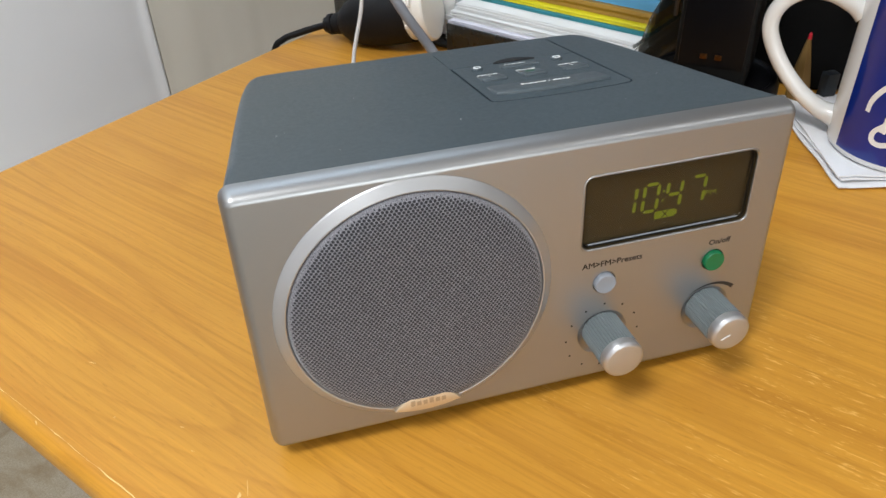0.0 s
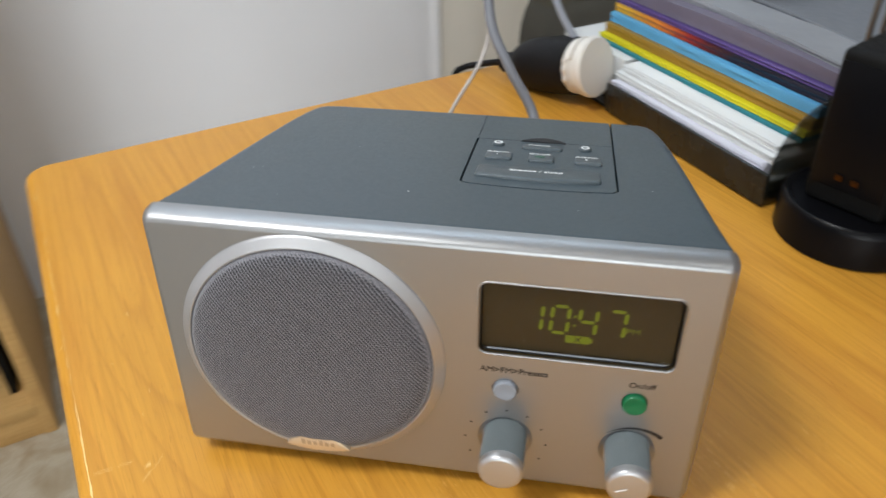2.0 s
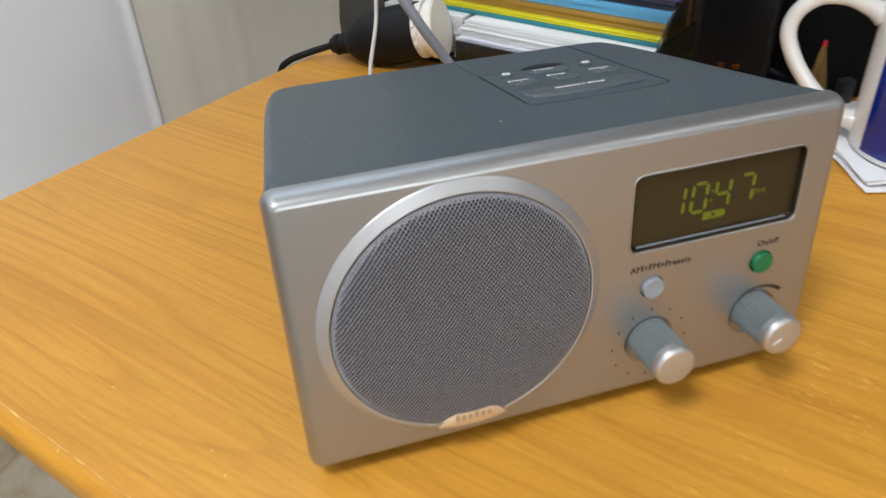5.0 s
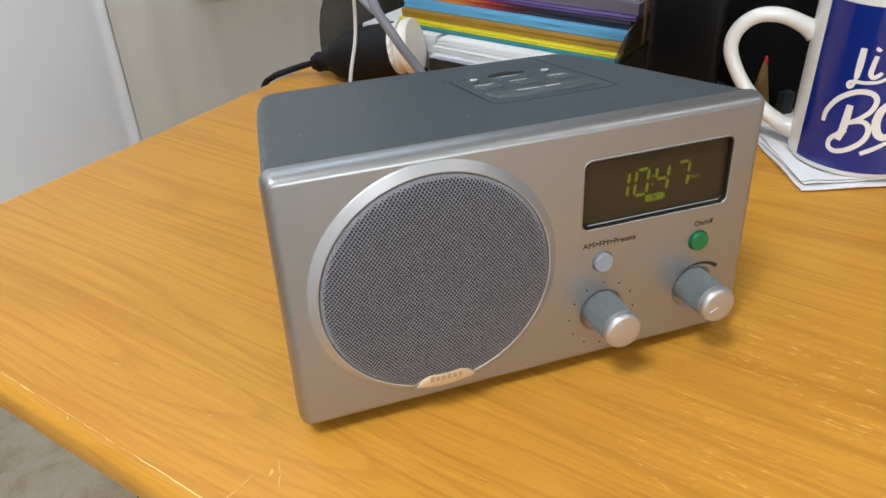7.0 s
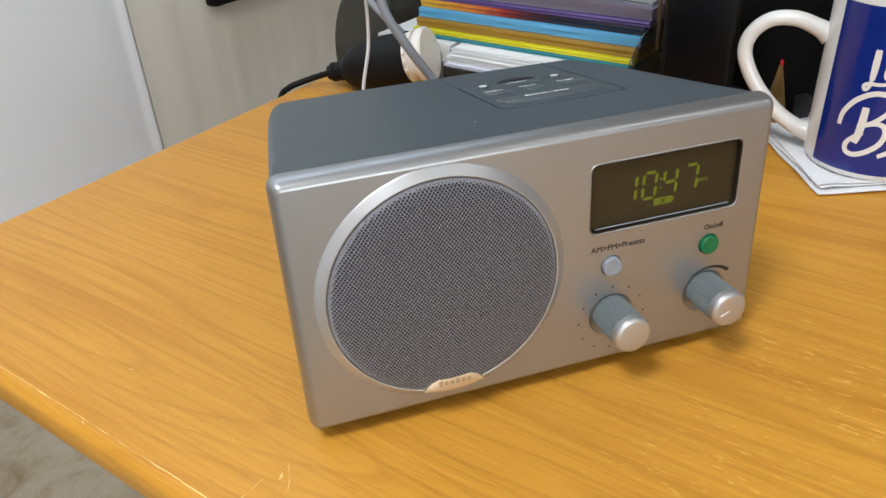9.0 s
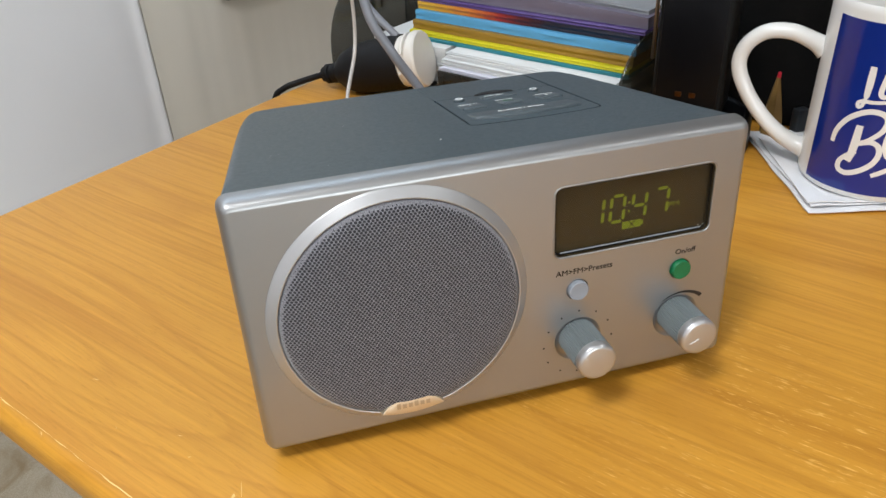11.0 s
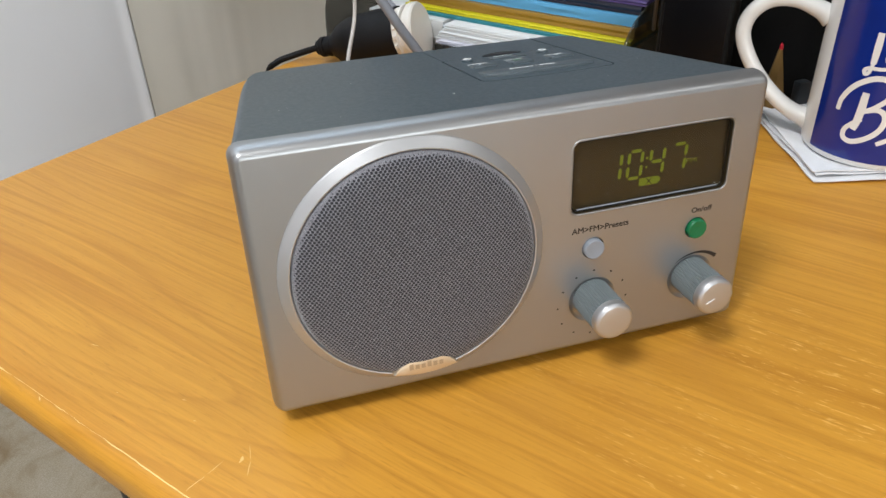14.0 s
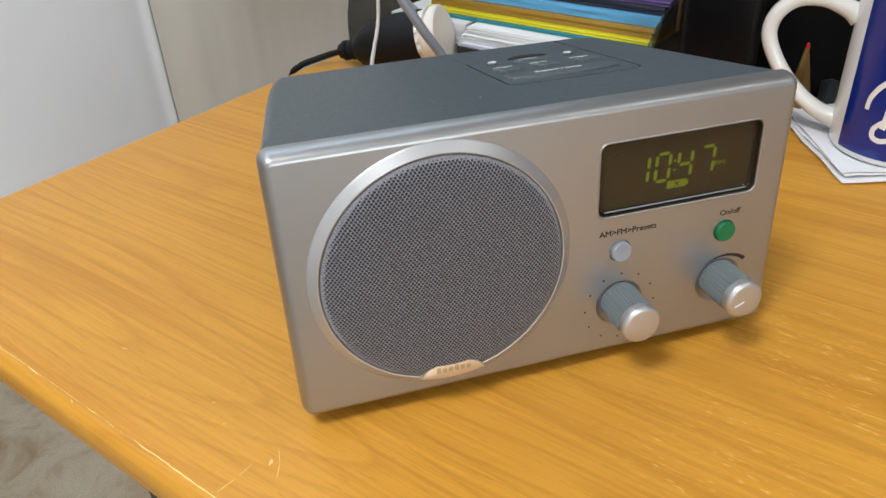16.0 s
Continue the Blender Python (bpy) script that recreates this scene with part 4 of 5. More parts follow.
# ---- letter tray with papers ----
TRAY = Matrix.Translation((0.2700, 0.2365, DESK_Z)) @ pose(0, 0, 0, 0, 0, 35.8)  # x away from the radio, y towards the wall
tray = thing("letter_tray", TRAY, "black smoked plastic stacking letter tray full of papers", "letter tray")
TL, TWD = 0.275, 0.245
part("tray_floor", box(-0.0005, 0.001, 0.0015, TWD, TL, 0.0045, 0.001), "smoke_dark", tray)
part("side_wall", box(-0.0030, 0.0, 0.0012, -0.0005, 0.162, 0.0235, 0.0008), "smoke_dark", tray, "low black side wall")
part("side_wall", box(TWD - 0.0025, 0.0, 0.0012, TWD, TL, 0.0225, 0.0008), "smoke_dark", tray)


def end_plate(y, top, name, x0=0.0):
    o = [(0.0026 + x0, 0.0015), (TWD - 0.003, 0.0015), (TWD - 0.003, 0.02)]
    o += [(TWD - 0.012, top * 0.72), (TWD - 0.04, top), (0.048, top)]
    for i in range(1, 9):
        a = math.pi / 2 * i / 8
        o.append((0.048 - (0.0454 - x0) * math.sin(a), 0.024 + (top - 0.024) * math.cos(a)))
    return part(name, slab_y(o, y, y + 0.0022, 0.0006, 0.0006, 2), "smoke_plastic", tray, "clear smoke-grey rounded end")


end_plate(0.0003, 0.066, "front_end", -0.0026)
end_plate(TL - 0.0025, 0.088, "back_end", -0.016)
for x in (0.049, 0.060):
    part("riser", box(x - 0.0016, -0.0022, 0.046, x + 0.0016, 0.0, 0.150, 0.0006), "steel_post", tray, "thin metal riser")
for x in (0.049, 0.060):
    part("riser", box(x - 0.0016, TL + 0.0006, 0.046, x + 0.0016, TL + 0.0028, 0.150, 0.0006), "steel_post", tray)


def ream(z0, z1, x0, x1, y0, y1, bow, seed, turn):
    """One block of paper with a slightly uneven long edge."""
    rng = random.Random(seed)
    n = 14
    rows = []
    for z, wob in ((z0, 0.0), (z0 + (z1 - z0) * 0.34, 0.0005), (z0 + (z1 - z0) * 0.67, -0.0004), (z1, 0.0002)):
        rise = bow * (z - z0) / max(1e-6, z1 - z0)
        near = [(x0 + wob + rng.uniform(-0.0003, 0.0003), y0 + (y1 - y0) * i / n, z + rise * math.sin(math.pi * i / n)) for i in range(n + 1)]
        far = [(x1 + wob, y, h) for _, y, h in reversed(near)]
        rows.append(near + far)
    bm = loft(rows)
    bm.transform(Matrix.Translation((x0, y0, 0)) @ pose(0, 0, 0, 0, 0, turn) @ Matrix.Translation((-x0, -y0, 0)))
    return bm


def sheaf(name, z0, z1, x0, mat, label, y0=0.006, y1=0.262, bow=0.0, seed=0, turn=0.0, cat="paper", steps=0.0):
    """A document of several leaves or one card folder, a little uneven."""
    if z1 < 0.0356 and y0 < 0.1:
        y1 = 0.166
    elif z1 > 0.0356:
        y1 = min(y1, 0.215)
    x1 = min(x0 + 0.21, 0.238)
    if name != "document" or bow:
        ob = finish(name, ream(z0, z1, x0, x1, y0, y1, bow, seed, turn), mat, None, "", 30)
        ob.matrix_basis = TRAY
        return tagged(ob, label, cat, "papers in the letter tray")
    doc = thing(name, TRAY, label, cat)
    tagged(doc, label, cat, "papers in the letter tray")
    rng = random.Random(seed + 50)
    cuts = sorted([0.0, 1.0] + [rng.uniform(0.12, 0.88) for _ in range(4)])
    for k in range(5):
        lo, hi = (z0 + (z1 - z0) * c for c in cuts[k : k + 2])
        if hi - lo > 0.0004:
            back = steps * k + rng.uniform(0.0, 0.0005)
            part("booklet", ream(lo + 0.00008, hi, x0 + back, x1, y0 + rng.uniform(0, 0.003), y1 - rng.uniform(0, 0.004), 0.0, seed + k, rng.uniform(-0.25, 0.25)), mat, doc)
    return doc


sheaf("document", 0.0050, 0.0120, 0.0012, "page_cream", "thick cream printed document in the letter tray", seed=1)
sheaf("document", 0.0123, 0.0150, 0.0022, "page_white", "thin white document between cream and lilac ones", seed=17)
sheaf("document", 0.0153, 0.0245, 0.0032, "page_lilac", "thick pale lilac document in the letter tray", seed=2, y0=0.010)
sheaf("document", 0.0248, 0.0300, 0.0070, "page_white", "thick white document in the letter tray", seed=3)
sheaf("document", 0.0303, 0.0353, 0.0110, "page_white", "second thick white document in the letter tray", seed=4, y0=0.008, steps=0.0005)
sheaf("document", 0.0050, 0.0353, 0.0163, "page_white", "white document sticking out behind the plug", seed=31, y0=0.1668, y1=0.25)
sheaf("card_folder", 0.0356, 0.0387, 0.0260, "card_teal", "thin teal card folder among the papers", seed=5, cat="folder")
sheaf("card_folder", 0.0390, 0.0423, 0.0270, "card_yellow", "bright yellow card folder among the papers", seed=6, cat="folder")
sheaf("card_folder", 0.0426, 0.0496, 0.0320, "card_olive", "olive brown card folder among the papers", seed=7, cat="folder")
sheaf("card_folder", 0.0499, 0.0574, 0.0360, "card_sky", "sky blue card folder among the papers", seed=8, y1=0.266, cat="folder")
sheaf("magazine", 0.0577, 0.0637, 0.0400, "cover_picture", "magazine with a black, red and orange printed cover", seed=9, cat="magazine")
sheaf("card_folder", 0.0640, 0.0675, 0.0415, "card_purple", "thin deep purple card folder on the pile", seed=12, y0=0.003, cat="folder")
sheaf("document", 0.0678, 0.0761, 0.0450, "card_mauve", "greyish mauve thick document on the purple folder", seed=13, bow=0.003, y0=0.003)
sheaf("document", 0.0764, 0.0795, 0.0510, "card_sheet_grey", "grey and white topmost document of the pile", seed=14, bow=0.004, turn=-2)

ob = finish("printed_sheet", ream(0.0797, 0.0803, 0.0850, 0.2360, 0.010, 0.208, 0.0042, 61, -3), "card_slate_grey", None, "", 30)
ob.matrix_basis = TRAY
tagged(ob, "dark grey printed sheet on top of the papers", "paper", "papers in the letter tray")
dev = thing("desk_device", Matrix.Translation((0.2800, 0.3905, DESK_Z + 0.0846)) @ pose(0, 0, 0, 0, 0, 24), "flat light grey device with a black base on the papers", "device")
part("base", box(0.001, 0.001, 0.0, 0.119, 0.084, 0.0075, 0.002), "matt_black", dev, "black base")
part("body", box(0.0, 0.0, 0.0076, 0.120, 0.085, 0.030, 0.004, 3), "card_sheet_grey", dev)

# ---- black charger dock ----
DOCK = Matrix.Translation((0.3225, 0.2195, DESK_Z)) @ pose(0, 0, 0, 0, 0, -42)  # -y faces the radio's front right
dock = thing("charger_dock", DOCK, "black plastic charging dock with a tall block on a round base", "charger")
part("base", lathe([(0, 0.0004), (0.0415, 0.0004), (0.0425, 0.0015), (0.0419, 0.020), (0.0407, 0.0235), (0.0395, 0.0245), (0.0377, 0.0245), (0.0362, 0.0232), (0, 0.0228)], 72, Matrix.Translation((-0.0033, -0.0083, 0))), "black_plastic", dock, "glossy round base")
tower = part("tower", box(-0.027, -0.030, 0.0232, 0.019, 0.017, 0.112, 0.004, 3), "matt_black", dock, "tall black charging block")
part("face_panel", box(-0.024, -0.0312, 0.036, 0.016, -0.0300, 0.106, 0.0005), "black_plastic", tower)
for x in (-0.0085, 0.0005):
    part("contact", box(x - 0.0022, -0.0326, 0.0412, x + 0.0020, -0.0316, 0.0448, 0.0004), "gold_contact", tower, "small gold charging contact")

# ---- pen pot behind the mug ----
POT = Matrix.Translation((0.422, 0.250, DESK_Z))
pot = thing("pen_pot", POT, "black plastic pen pot on the desk", "pen pot")
part("wall", lathe([(0.050, 0.003), (0.052, 0.122), (0.050, 0.122), (0.048, 0.003), (0.050, 0.003)], 48), "matt_black", pot)
part("base", lathe([(0, 0.0004), (0.047, 0.0004), (0.0495, 0.0028), (0, 0.0028)], 48), "matt_black", pot)
part("rim", lathe([(0.0495, 0.1222), (0.0525, 0.1222), (0.0528, 0.1245), (0.0515, 0.1260), (0.0498, 0.1255), (0.0495, 0.1222)], 48), "black_plastic", pot)
PEG = Matrix.Translation((0.3735, 0.2010, DESK_Z + 0.0018)) @ pose(0, 0, 0, -6, 3, 0)
b = lathe([(0, 0.0), (0.0078, 0.0), (0.0074, 0.010), (0.0048, 0.024), (0.0014, 0.040), (0, 0.0405)], 6, PEG)
pc = tagged(finish("wooden_peg", b, "pencil_wood"), "short brown wooden peg with a red tip on the desk", "peg")
# added block, no known object, coloured dark to merge with the gap
tagged(finish("eraser", box(0.389, 0.1935, DESK_Z + 0.0004, 0.399, 0.2015, DESK_Z + 0.019, 0.0015), "dark_metal"), "added small dark grey block standing between peg and mug", "eraser")
b = lathe([(0, 0.0), (0.0010, 0.0), (0.0014, 0.0018), (0.0012, 0.0048), (0, 0.006)], 12, PEG @ Matrix.Translation((0.0004, 0, 0.0385)))
part("tip", b, "red_paint", pc, "red tip")

# ---- paper napkin ----
P1 = Vector((0.3240, 0.0960, DESK_Z))
NAP = Matrix.Translation(P1) @ pose(0, 0, 0, 0, 0, -16.5)


def napkin_layer(x0, y0, x1, y1, z, seed, turn, curl):
    rng = random.Random(seed)
    b = bmesh.new()
    n = 14
    grid = []
    for i in range(n + 1):
        row = []
        for j in range(n + 1):
            u, v = i / n, j / n
            edge = max(0, 1 - min(u, v) * 5)
            h = 0.0006 * noise.noise((u * 5 + seed, v * 5, 1.3)) + curl * edge * edge * (0.5 + 0.5 * noise.noise((u * 6, v * 6, seed)))
            wx, wy = 0.0008 * noise.noise((u * 7, v * 3, seed + 5)), 0.0008 * noise.noise((u * 3, v * 7, seed + 9))
            row.append(b.verts.new((x0 + (x1 - x0) * u + wx, y0 + (y1 - y0) * v + wy, z + max(0, h + 0.0004))))
        grid.append(row)
    for i in range(n):
        for j in range(n):
            b.faces.new((grid[i][j], grid[i + 1][j], grid[i + 1][j + 1], grid[i][j + 1]))
    ret = bmesh.ops.extrude_face_region(b, geom=b.faces[:])
    for v in (g for g in ret["geom"] if isinstance(g, bmesh.types.BMVert)):
        v.co.z += 0.0007
    b.transform(pose(0, 0, 0, 0, 0, turn))
    return b


nap = thing("paper_napkin", NAP, "folded white paper napkin under the mug", "napkin")
part("layer", napkin_layer(0, 0, 0.116, 0.117, 0.0002, 2, 0, 0.002), "tissue", nap)
part("layer", napkin_layer(0.003, 0.004, 0.113, 0.116, 0.0016, 3, 1.5, 0.003), "tissue", nap)
part("layer", napkin_layer(0.001, 0.006, 0.108, 0.100, 0.0030, 5, -2.0, 0.003), "tissue", nap)

# ---- mug ----
MUG_X, MUG_Y, MUG_Z, MR, MH = 0.3848, 0.1208, DESK_Z + 0.0048, 0.0402, 0.1120
TURN_H = math.atan2(0.693, -0.7205)
MUG = Matrix.Translation((MUG_X, MUG_Y, MUG_Z)) @ Matrix.Rotation(TURN_H, 4, "Z")  # +x towards the handle
mug = thing("mug", MUG, "white ceramic mug with blue band and white script on a napkin", "mug")
part("cup", lathe([(0, 0.0012), (0.031, 0.0012), (0.0325, 0.0), (0.0372, 0.0), (0.0389, 0.0008), (0.0398, 0.0022), (MR, 0.0045), (MR, 0.1077), (0.0398, 0.1107), (0.0388, MH), (0.0376, 0.1107), (0.0370, 0.1077), (0.0366, 0.010), (0.033, 0.005), (0, 0.0045)], 96), "mug_white", mug, "white glazed cup")
hp = [(0.0385, 0.0765), (0.046, 0.0805), (0.059, 0.0848), (0.0735, 0.0832), (0.0838, 0.0735), (0.0858, 0.0595), (0.0770, 0.0415), (0.0630, 0.0255), (0.0490, 0.0155), (0.0385, 0.0120)]
hb = tube([(x, 0, z) for x, z in hp], lambda t: 0.0047 + 0.0023 * (abs(2 * t - 1) ** 6), 16, 6, Vector((0, 1, 0)))
for v in hb.verts:
    v.co.y *= 1.18
part("handle", hb, "mug_white", mug, "white loop handle")


def sleeve(a0, a1, z0, z1, r, n=64):
    """A curved patch on the cup between two bearings from the handle."""
    b = bmesh.new()
    rows = []
    for i in range(n + 1):
        a = a0 + (a1 - a0) * i / n
        rows.append([b.verts.new((r * math.cos(a), r * math.sin(a), z)) for z in (z0, z1)])
    for p, q in zip(rows, rows[1:]):
        b.faces.new((p[0], q[0], q[1], p[1]))
    return b


BAND0, BAND1 = radians(34), radians(326)
band = part("printed_band", sleeve(BAND0, BAND1, 0.0045, 0.1040, MR + 0.00012), "mug_blue", mug, "deep blue printed band")


def script(points, wid):
    """A brush stroke on the band: points of (arc length from the band's edge, height)."""
    line = spline([(s, z, 0) for s, z in points], 8)
    b = bmesh.new()
    lft, rgt = [], []
    for i, q in enumerate(line):
        t = (line[min(i + 1, len(line) - 1)] - line[max(i - 1, 0)]).normalized()
        k = i / (len(line) - 1)
        hw = wid * (0.72 + 0.28 * math.sin(math.pi * min(1, 0.15 + k * 0.8)))
        for side_, sg in ((lft, 1), (rgt, -1)):
            s, z = q.x - sg * t.y * hw, q.y + sg * t.x * hw
            a = BAND0 + s / MR
            side_.append(b.verts.new(((MR + 0.00026) * math.cos(a), (MR + 0.00026) * math.sin(a), z)))
    for i in range(len(line) - 1):
        b.faces.new((lft[i], lft[i + 1], rgt[i + 1], rgt[i]))
    part("script", b, "mug_print", band, "white script stroke", 0)
# the words' first letters, an L, an i, a B and the start of an e in brush script
script([(0.0276, 0.0806), (0.0276, 0.0719), (0.0274, 0.0630)], 0.0019)
script([(0.0274, 0.0632), (0.0264, 0.0582), (0.0246, 0.0569), (0.0239, 0.0590), (0.0263, 0.0606), (0.0321, 0.0609), (0.0391, 0.0624), (0.0434, 0.0652)], 0.0011)
script([(0.0352, 0.0772), (0.0345, 0.0718), (0.0343, 0.0664), (0.0365, 0.0648), (0.0401, 0.0679)], 0.0014)
script([(0.0356, 0.0818), (0.0346, 0.0800)], 0.0016)
script([(0.0146, 0.0326), (0.0155, 0.0399), (0.0201, 0.0479), (0.0262, 0.0531), (0.0324, 0.0556), (0.0384, 0.0549), (0.0412, 0.0512), (0.0397, 0.0447), (0.0343, 0.0388), (0.0294, 0.0356)], 0.0016)
script([(0.0294, 0.0356), (0.0355, 0.0376), (0.0398, 0.0358), (0.0411, 0.0305), (0.0386, 0.0242), (0.0326, 0.0188), (0.0264, 0.0162), (0.0219, 0.0178), (0.0215, 0.0225), (0.0251, 0.0272), (0.0293, 0.0306)], 0.0016)
script([(0.0281, 0.0464), (0.0278, 0.0370), (0.0272, 0.0295), (0.0260, 0.0235)], 0.0022)
script([(0.0399, 0.0173), (0.0461, 0.0211), (0.0533, 0.0262)], 0.0015)
script([(0.0474, 0.0493), (0.0446, 0.0446), (0.0440, 0.0374), (0.0461, 0.0312), (0.0498, 0.0289), (0.0530, 0.0305)], 0.0024)

# ---- bookcase beyond the desk ----
CASE = Matrix.Translation((-0.676, 0.586, 0)) @ pose(0, 0, 0, 0, 0, 37.6)  # its front right edge; x to the right, y to the wall
case = thing("bookcase", CASE, "light oak bookcase with tape racks and piled papers", "bookcase")
CW, CD, CH = 0.92, 0.40, 1.30
part("side_panel", box(-0.022, 0, 0.0, 0.0, CD, CH, 0.0015), "case_wood", case)
part("side_panel", box(-CW, 0, 0.0, -CW + 0.022, CD, CH, 0.0015), "case_wood", case)
part("back_panel", box(-CW + 0.0222, CD - 0.008, 0.03, -0.0222, CD - 0.002, CH - 0.02), "matt_black", case, "dark back panel")
part("shelf", box(-CW + 0.0222, -0.001, 0.050, -0.0222, CD - 0.009, 0.078, 0.001), "case_wood", case)
part("plinth", box(-CW + 0.0222, 0.004, 0.0, -0.0222, 0.022, 0.0495, 0.001), "case_wood", case)
part("shelf", box(-CW + 0.0222, -0.001, 0.510, -0.0222, CD - 0.009, 0.555, 0.0015), "case_wood", case)
part("shelf", box(-CW + 0.0222, -0.001, 0.950, -0.0222, CD - 0.009, 0.975, 0.001), "case_wood", case)
part("top", box(-CW - 0.004, -0.006, CH, 0.004, CD, CH + 0.024, 0.002), "case_wood", case)


def rack(x0, x1, z0, z1):
    r = thing("tape_rack", CASE, "black plastic rack of video tapes on the bookcase shelf", "tape rack", "tape racks")
    for a, b in ((x0, x0 + 0.006), (x1 - 0.006, x1)):
        part("rack_side", box(a, 0.02, z0, b, 0.26, z1, 0.001), "matt_black", r)
    part("rack_floor", box(x0 + 0.0062, 0.02, z0 + 0.0005, x1 - 0.0062, 0.26, z0 + 0.012, 0.001), "matt_black", r)
    part("rack_back", box(x0 + 0.0062, 0.25, z0 + 0.0125, x1 - 0.0062, 0.26, z1, 0.001), "matt_black", r)
    return r


def tape_case(x, y, z, wd, ht, dp, sleeve_mat, lean, foot, label):
    t = thing("tape_case", CASE @ Matrix.Translation((x, y, z)) @ pose(0, 0, 0, 0, lean, 0), label, "video tape", "tapes in the racks")
    part("case", box(-wd / 2, 0.0008, 0, wd / 2, dp, ht, 0.001), "matt_black", t)
    cut = foot + (ht - foot) * (0.36 if sleeve_mat != "card_chalk" else 0.70)
    part("spine_label", box(-wd / 2 + 0.0012, -0.0002, foot, wd / 2 - 0.0012, 0.0008, cut), "card_chalk", t)
    part("spine_label", box(-wd / 2 + 0.0012, -0.0002, cut + 0.0004, wd / 2 - 0.0012, 0.0008, ht - 0.002), "card_ivory" if sleeve_mat == "card_chalk" else sleeve_mat, t)
    if foot > 0.004:
        part("spine_band", box(-wd / 2 + 0.0012, -0.0002, 0.002, wd / 2 - 0.0012, 0.0008, foot - 0.001), "card_tan", t)


rng = random.Random(21)
mats = ["card_ivory", "card_chalk", "card_ivory", "card_chalk", "card_rose"]
ROWS_T = ((-0.40, -0.055, 0.310, 0.142, 0.0255, -0.095), (-0.345, -0.115, 0.180, 0.105, 0.0255, 0.0), (-0.375, -0.125, 0.0785, 0.078, 0.0225, 0.0))
for x0, x1, z, ht, pitch, _ in ROWS_T:
    x = x0 + pitch / 2
    k = 0
    while x < x1 - pitch / 2 + 1e-6:
        if not (ht > 0.14 and k == 9):
            tape_case(x, 0.028 + rng.uniform(0, 0.006), z, pitch - 0.0035, ht - rng.uniform(0, 0.006), 0.11, rng.choice(mats), rng.uniform(-1.0, 1.0), 0.016 if k % 5 == 3 else 0.002, "video tape case with a pale paper spine in the rack")
        x += pitch
        k += 1
rack(-0.41, -0.045, 0.2975, 0.480)
sb = thing("tape_stand", CASE, "black stand carrying the upper tape racks", "stand")
for x in (-0.770, -0.423, -0.050):
    part("upright", box(x, 0.035, 0.0785, x + 0.012, 0.25, 0.2905, 0.001), "matt_black", sb)
part("deck", box(-0.770, 0.022, 0.2908, -0.038, 0.262, 0.2970, 0.001), "matt_black", sb)
gb = tagged(finish("grey_box", box(-0.385, 0.012, 0.1570, -0.115, 0.20, 0.1795, 0.003), "card_slate_grey"), "flat slate grey plastic box on the tapes", "box")
gb.matrix_basis = CASE
for x, mat, wd, ht, lab in ((-0.392, "card_navy", 0.018, 0.19, "navy blue book spine"), (-0.417, "matt_black", 0.026, 0.18, "black book spine"), (-0.447, "card_chalk", 0.024, 0.15, "white paperback spine"), (-0.471, "card_leaf", 0.018, 0.165, "leaf green book spine"), (-0.492, "card_rose", 0.018, 0.158, "pale book spine"), (-0.517, "matt_black", 0.026, 0.17, "black book spine"), (-0.547, "card_sea", 0.028, 0.165, "sea green book spine"), (-0.578, "card_chalk", 0.026, 0.15, "white book spine"), (-0.607, "card_crimson", 0.024, 0.16, "dark red book spine")):
    bk = thing("book", CASE @ Matrix.Translation((x, 0.03, 0.0785)) @ pose(0, 0, 0, 0, -2, 0), lab + " on the bookcase's lowest shelf", "book", "books on the low shelf")
    part("cover", box(-wd / 2, 0, 0, wd / 2, 0.13, ht, 0.002), mat, bk)
    part("pages", box(-wd / 2 + 0.002, 0.002, ht - 0.0005, wd / 2 - 0.002, 0.128, ht + 0.001), "page_white", bk)


def pile(z, items):
    for name, h, x0, x1, y0, mat, lab in items:
        bm = bmesh.new()
        n = 18
        rings = []
        for i in range(n + 1):
            x = x0 + (x1 - x0) * i / n
            sag = 0.0014 * noise.noise((x * 14, z * 300, 0.4)) if h < 0.0095 else 0.0
            fr = y0 + 0.0015 * noise.noise((x * 30, z * 200, 3.1))
            rings.append([(x, fr, z + 0.0006 + max(0, sag)), (x, fr, z + h - 0.0002 + max(0, sag) * 0.3), (x, y0 + 0.27, z + h - 0.0002), (x, y0 + 0.27, z + 0.0006)])
        bm.free()
        ob = finish(name, loft(rings), mat, None, "", 30)
        ob.matrix_basis = CASE
        tagged(ob, lab, "paper", "papers piled on the bookcase shelf")
        z += h


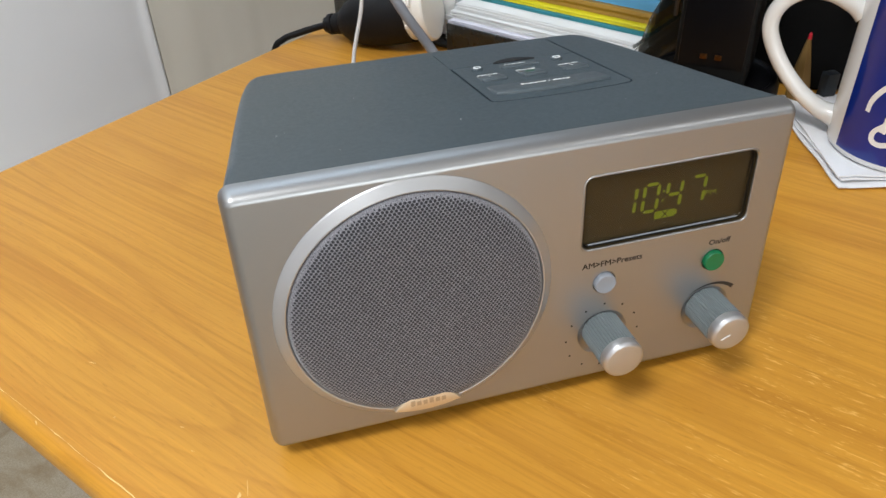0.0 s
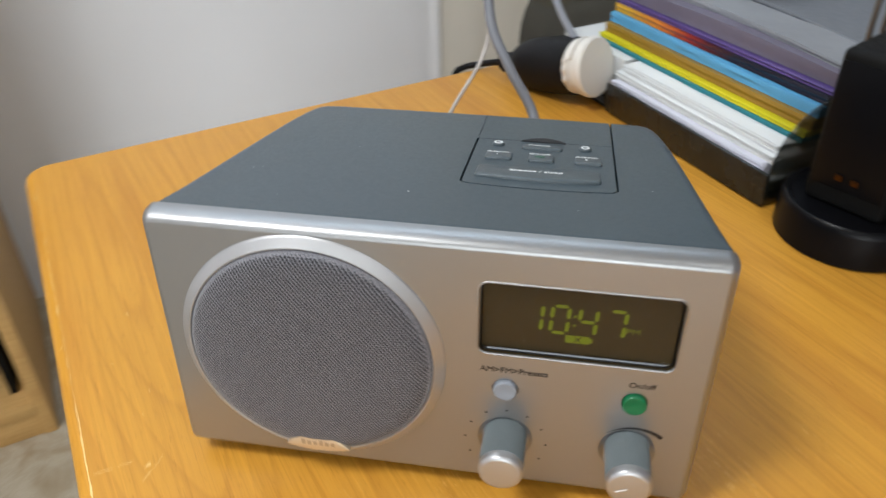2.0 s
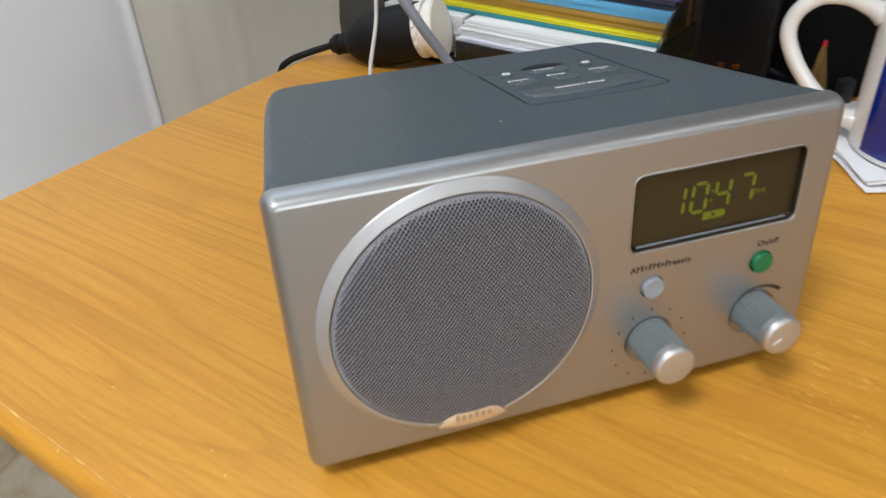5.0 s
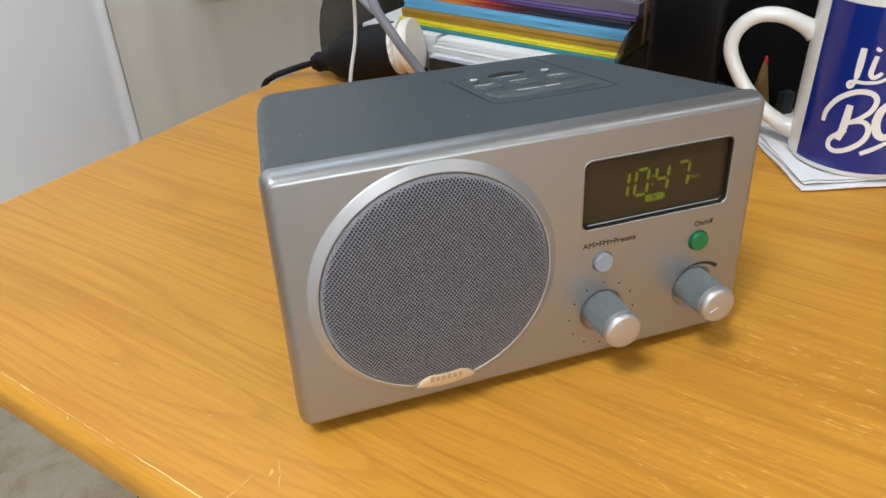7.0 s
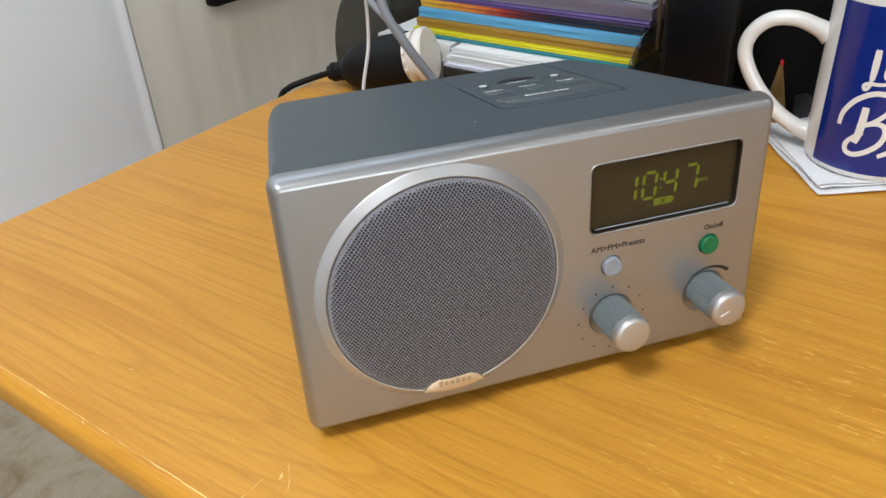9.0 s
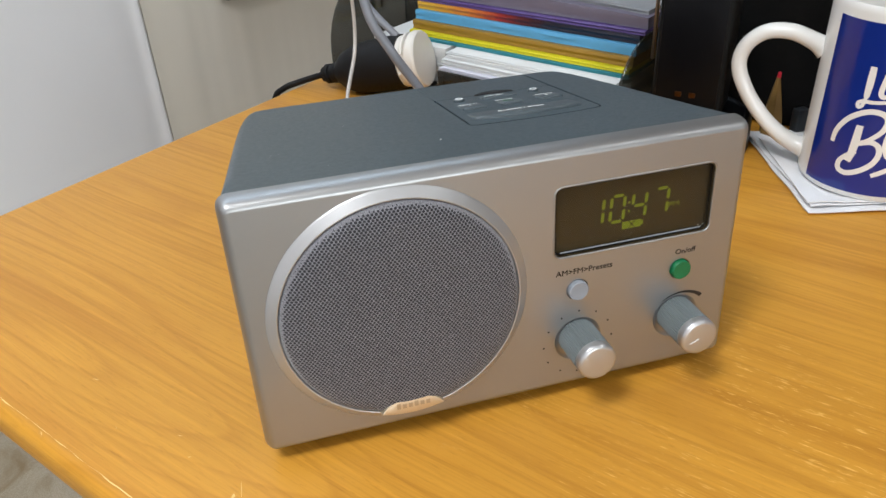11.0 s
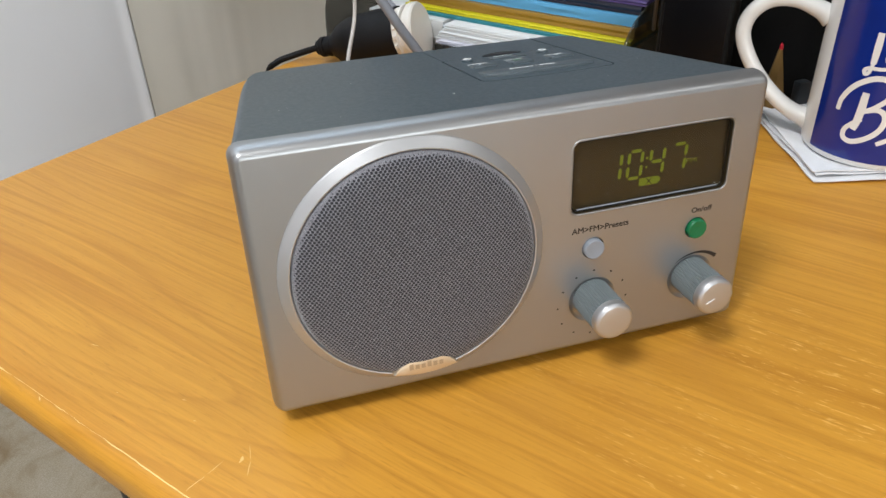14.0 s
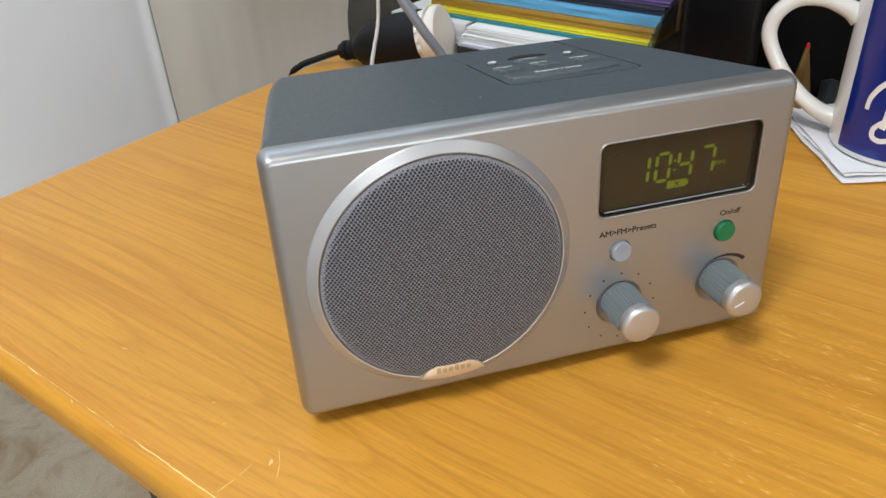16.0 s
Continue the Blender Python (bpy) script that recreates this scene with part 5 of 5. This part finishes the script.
# two white cartons beside the tapes
for z, h, dx in ((0.2974, 0.058, 0.0), (0.3558, 0.056, -0.008)):
    ct = thing("carton", CASE @ Matrix.Translation((-0.500 + dx, 0.024, z)), "small white cardboard carton beside the tape rack", "carton", "white cartons")
    part("body", box(-0.075, 0, 0, 0.078, 0.16, h - 0.010, 0.0015), "card_chalk", ct)
    part("lid", box(-0.077, -0.002, h - 0.0098, 0.080, 0.162, h - 0.0006, 0.0015), "card_chalk", ct)

rng = random.Random(77)
STACK = [("cardboard_sheet", 0.011, -0.36, -0.030, 0.004, "card_tan", "tan cardboard sheet under the papers")]
for k in range(5):
    STACK.append(("magazine", rng.uniform(0.005, 0.009), -0.42 - rng.uniform(0, 0.03), -0.036 - rng.uniform(0, 0.03), rng.uniform(0.004, 0.018), rng.choice(("page_white", "page_cream", "page_lilac")), "white edged magazine piled on the shelf"))
STACK.append(("folder", 0.016, -0.50, -0.14, 0.006, "card_royal", "royal blue folder on the papers"))
STACK.append(("folder", 0.010, -0.46, -0.040, 0.012, "card_ink", "black folder on the papers"))
for k in range(3):
    STACK.append(("magazine", rng.uniform(0.005, 0.009), -0.46 - rng.uniform(0, 0.03), -0.040 - rng.uniform(0, 0.03), rng.uniform(0.004, 0.018), rng.choice(("page_white", "page_cream", "page_lilac")), "white edged magazine on the folders"))
STACK.append(("folder", 0.010, -0.46, -0.040, 0.012, "card_ink", "black folder near the top of the pile"))
for k in range(3):
    STACK.append(("magazine", rng.uniform(0.005, 0.009), -0.46, -0.045 - rng.uniform(0, 0.03), rng.uniform(0.006, 0.016), "page_white", "white magazine near the top of the pile"))
STACK.append(("folder", 0.008, -0.46, -0.055, 0.010, "card_yellow", "yellow folder on top of the papers"))
STACK.append(("document", 0.022, -0.46, -0.055, 0.010, "page_white", "white document on top of the pile"))
pile(0.555, STACK)

# ---- dark strip on the far wall ----
ps = thing("power_strip", DESK, "black socket strip on the far wall panel", "power strip")
part("strip", box(1.05, WALL_B - 0.030, 0.560, 1.50, WALL_B + 0.0055, 0.620, 0.006), "matt_black", ps)
